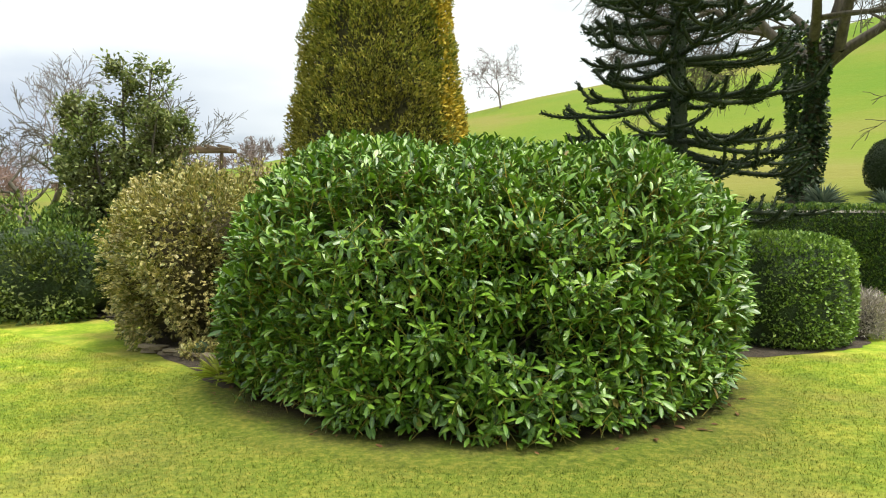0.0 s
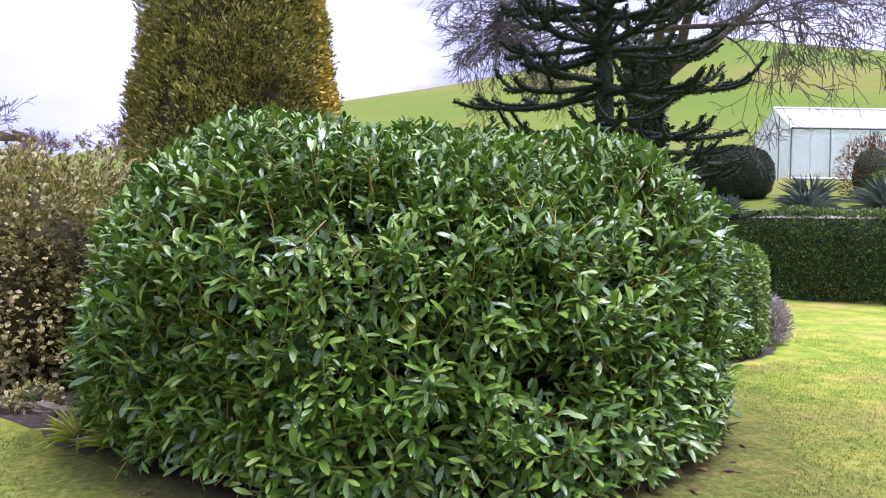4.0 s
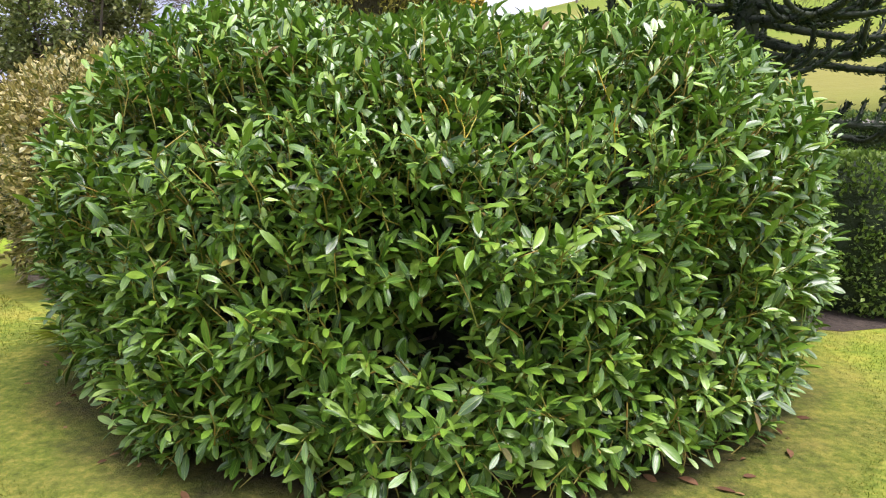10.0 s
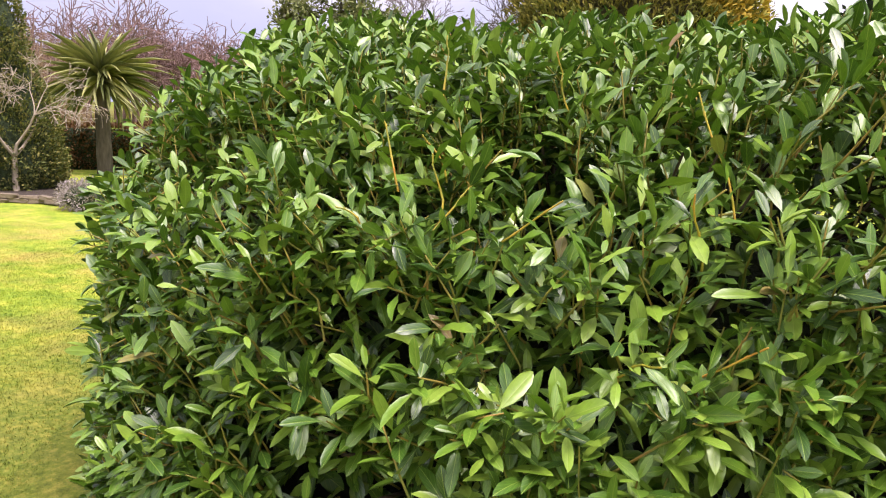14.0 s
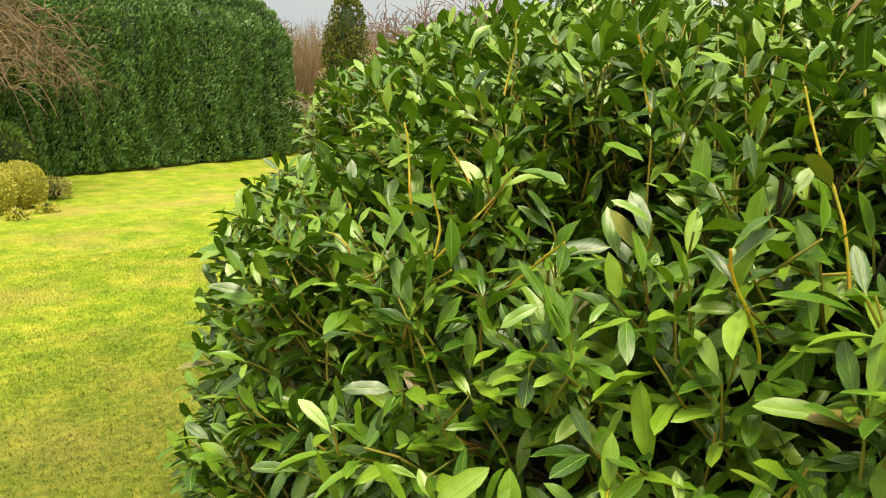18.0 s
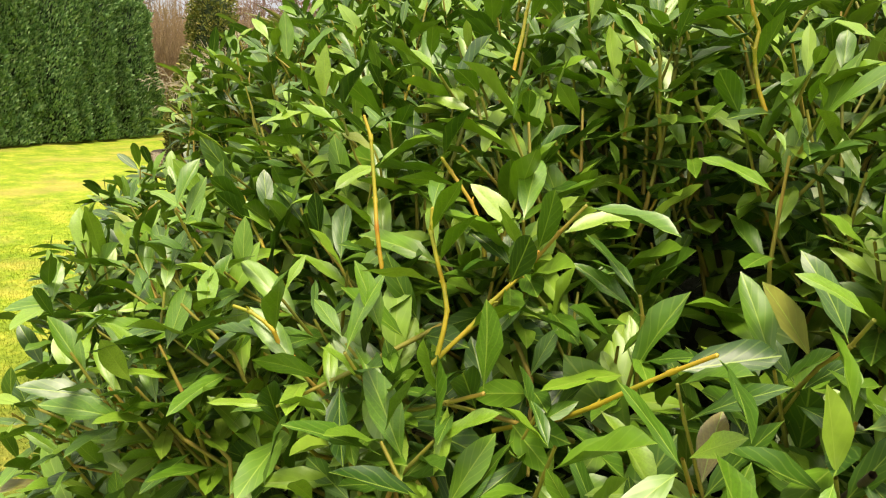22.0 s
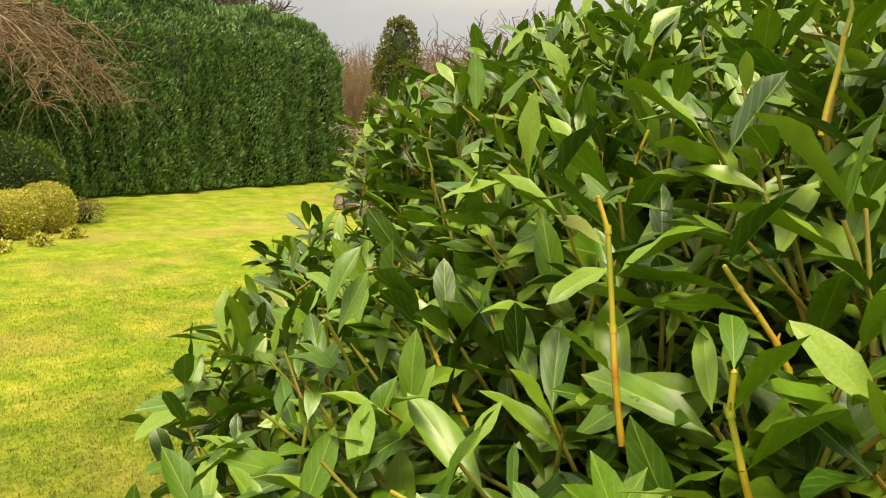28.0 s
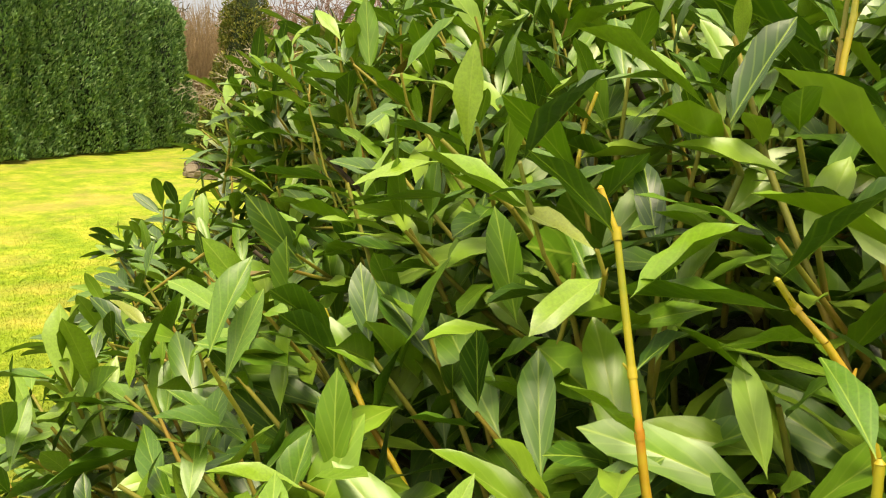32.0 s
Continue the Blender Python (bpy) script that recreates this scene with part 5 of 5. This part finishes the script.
# ---------------------------------------------------------------- far side of the lawn
for i, (px, py, r) in enumerate([(-9.62, 3.68, 0.40), (-10.1, 4.25, 0.36), (-10.6, 4.66, 0.39)]):
    shrub("clipped_ball", (px, py), ROUND(r, r * 1.75), MAT["yellow_box"], 3000, 0.03, 0.6, "yellow-green clipped box ball at the lawn's edge", "topiary", 0.02, 120 + i, depth=0.04, inner=MAT["inner_yellow"], group="clipped balls by the lawn")
shrub("rounded_shrub", (-11.9, 4.1), ROUND(0.95, 1.3), MAT["hedge"], 9000, 0.06, 0.5, "dark green rounded shrub behind the box balls", "shrub", 0.05, 125, depth=0.12)
shrub("brown_shrub", (-11.35, 5.15), ROUND(0.33, 0.35), MAT["variegated"], 1500, 0.05, 0.3, "low brownish plant at the end of the border", "plant", 0.1, 126, depth=0.15)
shrub("heather_mound", (-9.3, 10.4), ROUND(0.5, 0.5), MAT["grey_leaf"], 3000, 0.06, 0.2, "low grey heather mound by the stone-edged bed", "shrub", 0.06, 127, depth=0.12)
build_hedge("beech_hedge", (-17.8, 13.5), (-12.5, 19.7), 0.7, 1.15, MAT["russet"], 9000, 0.09, 0.6, "low clipped russet beech hedge beyond the lawn", 129, 0.03)


for i, (px, py) in enumerate([(-9.0, 4.1), (-9.35, 4.55), (-9.85, 4.95)]):
    shrub("primrose_plant", (px, py), ROUND(0.16, 0.13), MAT["yellow_box"], 260, 0.05, 0.5, "small pale yellow primrose clump by the box balls", "plant", 0.1, 135 + i, depth=0.08, group="primroses by the lawn", inner=MAT["inner_green"])


def build_weeping_tree():
    rng = np.random.default_rng(140)
    x, y = -12.2, 2.9
    ob = thing("weeping_tree", (x, y, 0), "bare weeping tree with a dome of drooping brown twigs", "tree")
    part("trunk", tubes("trunk", line_rods(rope([(0, 0, 0), (0.1, 0.1, 1.2), (0.1, 0.3, 2.3)], 7), 0.16, 0.10), MAT["bark"], 9), ob)
    twigs = []
    for k in range(46):
        a = rng.uniform(0, 6.283)
        w = rng.uniform(1.5, 3.4)
        u = np.array([math.cos(a), math.sin(a), 0])
        h = 2.5 + rng.uniform(0.2, 0.95)
        main = rope([(0.1, 0.3, 2.25), u * w * 0.35 + np.array([0, 0, h]), u * w * 0.75 + np.array([0, 0, h]), u * w + np.array([0, 0, rng.uniform(1.7, 2.4)])], 9)
        part("limb", tubes("limb", line_rods(main, 0.035, 0.008), MAT["weeping_twigs"], 6), ob)
        for j in range(64):
            o = main[int(rng.integers(2, 10))]
            l = rng.uniform(0.3, 0.9)
            v = unit(u * 0.5 + rng.normal(0, 1, 3) * np.array([1, 1, 0.45]))
            tw = rope([o, o + v * l * 0.6 + np.array([0, 0, 0.14]), o + v * l + np.array([0, 0, -rng.uniform(0.0, 0.6) * l])], 4)
            twigs += line_rods(tw, 0.008, 0.004)
    part("twig_growth", tubes("twig_growth", twigs, MAT["weeping_twigs"], 3), ob)["kind"] = "stuff"


build_weeping_tree()
for i, (px, py, h) in enumerate([(-21.5, 5.8, 8.5), (-22.5, 8.6, 8.0), (-25.0, 10.6, 8.0)]):
    bare_tree("bare_tree", (px, py), h, 0.2, 150 + i, MAT["bark"], "tall bare tree standing behind the conifer hedge", levels=5, forks=3, angle=0.7, clear=0.24, limbs=6, min_r=0.015, droop=0.02, group="trees behind the hedge", spread=0.9)
bare_tree("white_stemmed_tree", (-12.3, 10.9), 2.9, 0.06, 160, MAT["bark_pale"], "small pale-stemmed bare tree in the stone-edged bed", levels=4, forks=3, angle=0.75, droop=0.04, clear=0.25, limbs=4, min_r=0.005, spread=0.9)
spiky_plant("cordyline", (-15.0, 14.6), 260, 1.3, 165, "palm-like cordyline with drooping strap leaves and a brown stem", "cordyline", 0.085, stem=2.2, fall=0.5, blades=STRAP)


def thicket(name, place, size, height, n, seed, material, label, group=""):
    """Upright bare shoots, finely forked, in one clump."""
    rng = np.random.default_rng(seed)
    ob = thing(name, (place[0], place[1], float(land(place[0], place[1]))), label, "shrub", group)
    segs = []
    for k in range(n):
        a, r = rng.uniform(0, 6.283), size * math.sqrt(rng.random())
        o = np.array([r * math.cos(a), r * math.sin(a), 0])
        l = height * rng.uniform(0.55, 1.05)
        tip = o * 1.35 + np.array([0.2 * rng.normal(), 0.2 * rng.normal(), l])
        ln = rope([o, o + (tip - o) * 0.5 + 0.08 * rng.normal(0, 1, 3), tip], 4)
        segs += line_rods(ln, 0.014, 0.004)
        for j in range(5):
            b = ln[int(rng.integers(1, 4))]
            segs += line_rods(rope([b, b + np.array([0.1 * rng.normal(), 0.1 * rng.normal(), 0.25 * l * 0.5]), b + np.array([0.22 * rng.normal(), 0.22 * rng.normal(), 0.3 * l])], 2), 0.007, 0.003)
    part("shoot_growth", tubes("shoot_growth", segs, MAT[material], 3), ob)["kind"] = "stuff"


for i, (px, py, s, h, m) in enumerate([(-20.2, 13.4, 1.1, 3.5, "bark_tan"), (-22.5, 14.9, 1.6, 4.0, "bark_tan"), (-18.6, 14.8, 1.3, 3.3, "bark_tan")]):
    thicket("bare_shrub", (px, py), s, h, 330, 170 + i, m, "tan leafless shrub with dense upright shoots", "leafless shrubs past the hedge")


def build_woods():
    """Leafless woods across the far fields, as one mass of trunks and fine twigs."""
    rng = np.random.default_rng(180)
    segs = []
    zones = [(30, 84, 48, 90, 4.5, 9.0, 240), (8, 30, 80, 130, 2.5, 4.5, 12)]
    for lo, hi, near, far, low, tall in [z[:6] for z in zones for _ in range(z[6])]:
        yaw = radians(rng.uniform(lo, hi))
        r = rng.uniform(near, far)
        x, y = -r * math.sin(yaw), r * math.cos(yaw)
        z = float(land(x, y))
        h = rng.uniform(low, tall) * (0.8 + 0.2 * math.sin(yaw * 9))
        top = np.array([x + 0.3 * rng.normal(), y + 0.3 * rng.normal(), z + h * 0.85])
        o = np.array([x, y, z])
        segs.append(np.array(line_rods(rope([o, (o + top) / 2 + 0.2 * rng.normal(0, 1, 3), top], 4), 0.12, 0.03)))
        mid, rad, m = o + np.array([0, 0, 0.6 * h]), h * 0.40, 170
        v = unit(rng.normal(0, 1, (m, 3)))
        b = mid + v * rad * rng.uniform(0.1, 0.8, (m, 1)) * np.array([0.85, 0.85, 1.0])
        d = unit(unit(rng.normal(0, 1, (m, 3))) * 0.9 + v * 0.6 + np.array([0, 0, 0.35]))
        c = b + d * rad * rng.uniform(0.12, 0.26, (m, 1))
        e = c + unit(d + 0.8 * rng.normal(0, 1, (m, 3))) * rad * rng.uniform(0.12, 0.26, (m, 1))
        segs.append(np.concatenate([b, c, np.full((m, 1), 0.034), np.full((m, 1), 0.026)], 1))
        segs.append(np.concatenate([c, e, np.full((m, 1), 0.026), np.full((m, 1), 0.014)], 1))
    segs = np.concatenate(segs)
    ob = new("woods", tubes("woods", segs, MAT["wood_twigs"], 3))
    tagged(ob, "reddish leafless woodland beyond the far fields", "woods", kind="stuff")


build_woods()


# ---------------------------------------------------------------- beds, edging, plants by the laurel
def patch(name, pts, material, label, z=0.012, seed=1):
    """A flat bed with an uneven edge through ground points, slightly proud of the lawn."""
    rng = np.random.default_rng(seed)
    p = np.array(pts, float)
    n = len(p)
    out = []
    for i in range(n):
        a, b, c, d = p[(i - 1) % n], p[i], p[(i + 1) % n], p[(i + 2) % n]
        for t in np.linspace(0, 1, 6, endpoint=False):
            out.append(0.5 * (2 * b + (c - a) * t + (2 * a - 5 * b + 4 * c - d) * t * t + (3 * b - a - 3 * c + d) * t ** 3))
    out = np.array(out) + rng.normal(0, 0.025, (n * 6, 2))
    c = out.mean(0)
    rings = [np.column_stack([c + (out - c) * k, np.full(len(out), zz)]) for k, zz in ((1.0, 0.004), (0.96, z), (0.6, z + 0.02), (0.02, z + 0.02))]
    m = len(out)
    i = np.arange(m)
    f = np.concatenate([np.stack([i + k * m, (i + 1) % m + k * m, (i + 1) % m + (k + 1) * m, i + (k + 1) * m], 1) for k in range(3)])
    return tagged(new(name, mesh_from(name, np.concatenate(rings), f, MAT[material])), label, "bed", kind="structure")


def build_worn_ring():
    n, rad = 96, [0.02, 1.2, 1.8, 2.1, 2.4, 2.66]
    a = np.arange(n) * 2 * math.pi / n
    rings = [np.stack([r * np.cos(a), r * np.sin(a), np.full(n, 0.010 if r < 2.5 else -0.004)], 1) for r in rad]
    i = np.arange(n)
    f = np.concatenate([np.stack([i + k * n, (i + 1) % n + k * n, (i + 1) % n + (k + 1) * n, i + (k + 1) * n], 1) for k in range(len(rad) - 1)])
    ob = new("soil_bed", mesh_from("soil_bed", np.concatenate(rings), f, MAT["worn"]))
    ob.location = (BUSH_AT[0], BUSH_AT[1], 0)
    tagged(ob, "bare dark soil thinning into grass under the laurel", "bed", kind="structure")


build_worn_ring()
patch("border_bed", [(-1.5, 6.0), (-2.3, 6.75), (-3.1, 7.7), (-3.7, 9.1), (-4.6, 9.8), (-6.6, 10.2), (-7.0, 11.5), (-3.0, 12.5), (0.8, 12.9), (1.0, 9.0)], "soil", "dark soil border behind the lawn", 0.014, 2)
patch("box_bed", [(2.6, 7.1), (3.3, 7.3), (4.3, 7.7), (4.8, 8.2), (4.9, 9.0), (4.0, 9.6), (2.2, 9.6), (1.9, 8.0)], "soil", "dark soil round the clipped box", 0.013, 3)
patch("far_bed", [(-11.7, 9.9), (-10.5, 10.45), (-9.7, 10.5), (-8.9, 10.6), (-9.4, 11.3), (-12.0, 12.3), (-14.6, 12.2), (-15.0, 11.0), (-13.8, 10.2)], "soil", "dark soil bed round the column conifer", 0.015, 4)


def edging(name, pts, n, size, label, seed):
    """Rough flat stones laid in a line."""
    rng = np.random.default_rng(seed)
    ob = thing(name, (0, 0, 0), label, "edging")
    p = np.array(pts, float)
    seg = np.linalg.norm(np.diff(p, axis=0), axis=1)
    cum = np.concatenate([[0], np.cumsum(seg)])
    shapes = []
    for k in range(5):
        bm = bmesh.new()
        bmesh.ops.create_cube(bm, size=1.0)
        for v in bm.verts:
            v.co += Vector(rng.uniform(-0.13, 0.13, 3))
        bmesh.ops.bevel(bm, geom=bm.edges[:], offset=0.09, segments=1, affect="EDGES")
        me = bpy.data.meshes.new("stone")
        bm.to_mesh(me)
        bm.free()
        me.materials.append(MAT["stone"])
        shapes.append(me)
    for i in range(n):
        for layer in range(2):
            s = (i + 0.5 * layer + rng.uniform(-0.15, 0.15)) / n * cum[-1]
            j = min(np.searchsorted(cum, s, side="right") - 1, len(seg) - 1)
            j = max(j, 0)
            q = p[j] + (p[j + 1] - p[j]) * ((s - cum[j]) / seg[j])
            a = math.atan2(*(p[j + 1] - p[j])[::-1]) + rng.normal(0, 0.12)
            h = size * rng.uniform(0.3, 0.42)
            st = part("stone", shapes[int(rng.integers(5))], ob)
            st.matrix_basis = Matrix.LocRotScale((q[0], q[1], 0.01 + h * 0.5 + layer * size * 0.30), Euler((rng.normal(0, 0.05), rng.normal(0, 0.05), a)), (cum[-1] / n * rng.uniform(0.85, 1.15), size * rng.uniform(0.7, 1.0), h))


edging("stone_edging", [(-1.55, 6.15), (-2.0, 6.75), (-2.5, 7.2), (-3.1, 7.55)], 11, 0.12, "low dry stone edging of grey-brown slabs", 201)
edging("bed_edging", [(-13.2, 10.05), (-11.9, 9.55), (-10.6, 10.25), (-9.8, 10.4)], 10, 0.20, "low wall of pale stacked stones round a bed", 202)
for i, (px, py) in enumerate([(-1.62, 5.92), (-1.85, 6.1)]):
    spiky_plant("day_lily", (px, py), 60, 0.2, 210 + i, "yellow-green strappy plant at the foot of the laurel", "lily", 0.016, group="strappy plants", fall=0.1)
shrub("white_flowered_plant", (-2.35, 7.15), ROUND(0.20, 0.2), MAT["variegated"], 500, 0.04, 0.6, "small pale-leaved plant on the stone edging", "plant", 0.1, 215, depth=0.1)


def build_litter():
    """Fallen brown leaves and clippings on the bare soil under the laurel."""
    rng = np.random.default_rng(225)
    n = 260
    a, r = rng.uniform(0, 6.283, n), 1.75 + 0.6 * rng.random(n) ** 1.6
    P = np.stack([BUSH_AT[0] + r * np.cos(a), BUSH_AT[1] + r * np.sin(a), np.full(n, 0.018)], 1)
    D = np.stack([np.cos(a * 7), np.sin(a * 7), rng.normal(0.05, 0.12, n)], 1)
    N = unit(np.array([0, 0, 1.0]) + 0.35 * rng.normal(0, 1, (n, 3)))
    L = rng.uniform(0.03, 0.09, n)
    tagged(new("leaf_litter", foliage("leaf_litter", P, D, N, L, L * 0.36, LAUREL, MAT["russet"])), "fallen brown laurel leaves on bare soil", "leaves", kind="stuff")


build_litter()


def build_grass():
    """Short mown blades where the path looks down on the lawn."""
    rng = np.random.default_rng(230)
    n = 330000
    x, y = rng.uniform(-6.5, 6.5, n), 2.2 + 7.5 * rng.random(n) ** 1.4
    m2 = 80000
    x, y = np.concatenate([x, rng.uniform(-9.5, -2.5, m2)]), np.concatenate([y, rng.uniform(3.0, 9.0, m2)])
    r = np.hypot(x - BUSH_AT[0], y - BUSH_AT[1])
    bed = (y > 6.0 + np.clip(-(x + 1.5), 0, 9) * 0.75) & (x < -1.2) | ((x > 2.1) & (x < 5.1) & (y > 7.1 + 0.15 * (x - 2.1)))
    edge = np.minimum(np.minimum(x + 9.5, 6.5 - x), np.minimum(y - 2.2, 9.7 - y)) / 1.5
    keep = (rng.random(len(x)) < smooth(2.0, 2.36, r)) & ~bed & (rng.random(len(x)) < edge)
    x, y = x[keep], y[keep]
    n = len(x)
    h = rng.uniform(0.008, 0.019, n)
    lean = rng.normal(0, 0.5, (n, 2)) * h[:, None]
    a = rng.uniform(0, 6.283, n)
    w = 0.0022 + 0.0012 * rng.random(n)
    dx, dy = np.cos(a) * w, np.sin(a) * w
    z = np.full(n, -0.002)
    v = np.stack([np.stack([x - dx, y - dy, z], 1), np.stack([x + dx, y + dy, z], 1), np.stack([x + lean[:, 0], y + lean[:, 1], h], 1)], 1).reshape(-1, 3)
    f = np.arange(3 * n).reshape(-1, 3)
    uv = np.tile(np.array([[0.2, 0], [0.8, 0], [0.5, 1.0]]), (n, 1))
    tagged(new("grass", mesh_from("grass", v, f, MAT["grass"], uv, False)), "short mown lawn grass with mossy patches", "grass", kind="stuff")


build_grass()
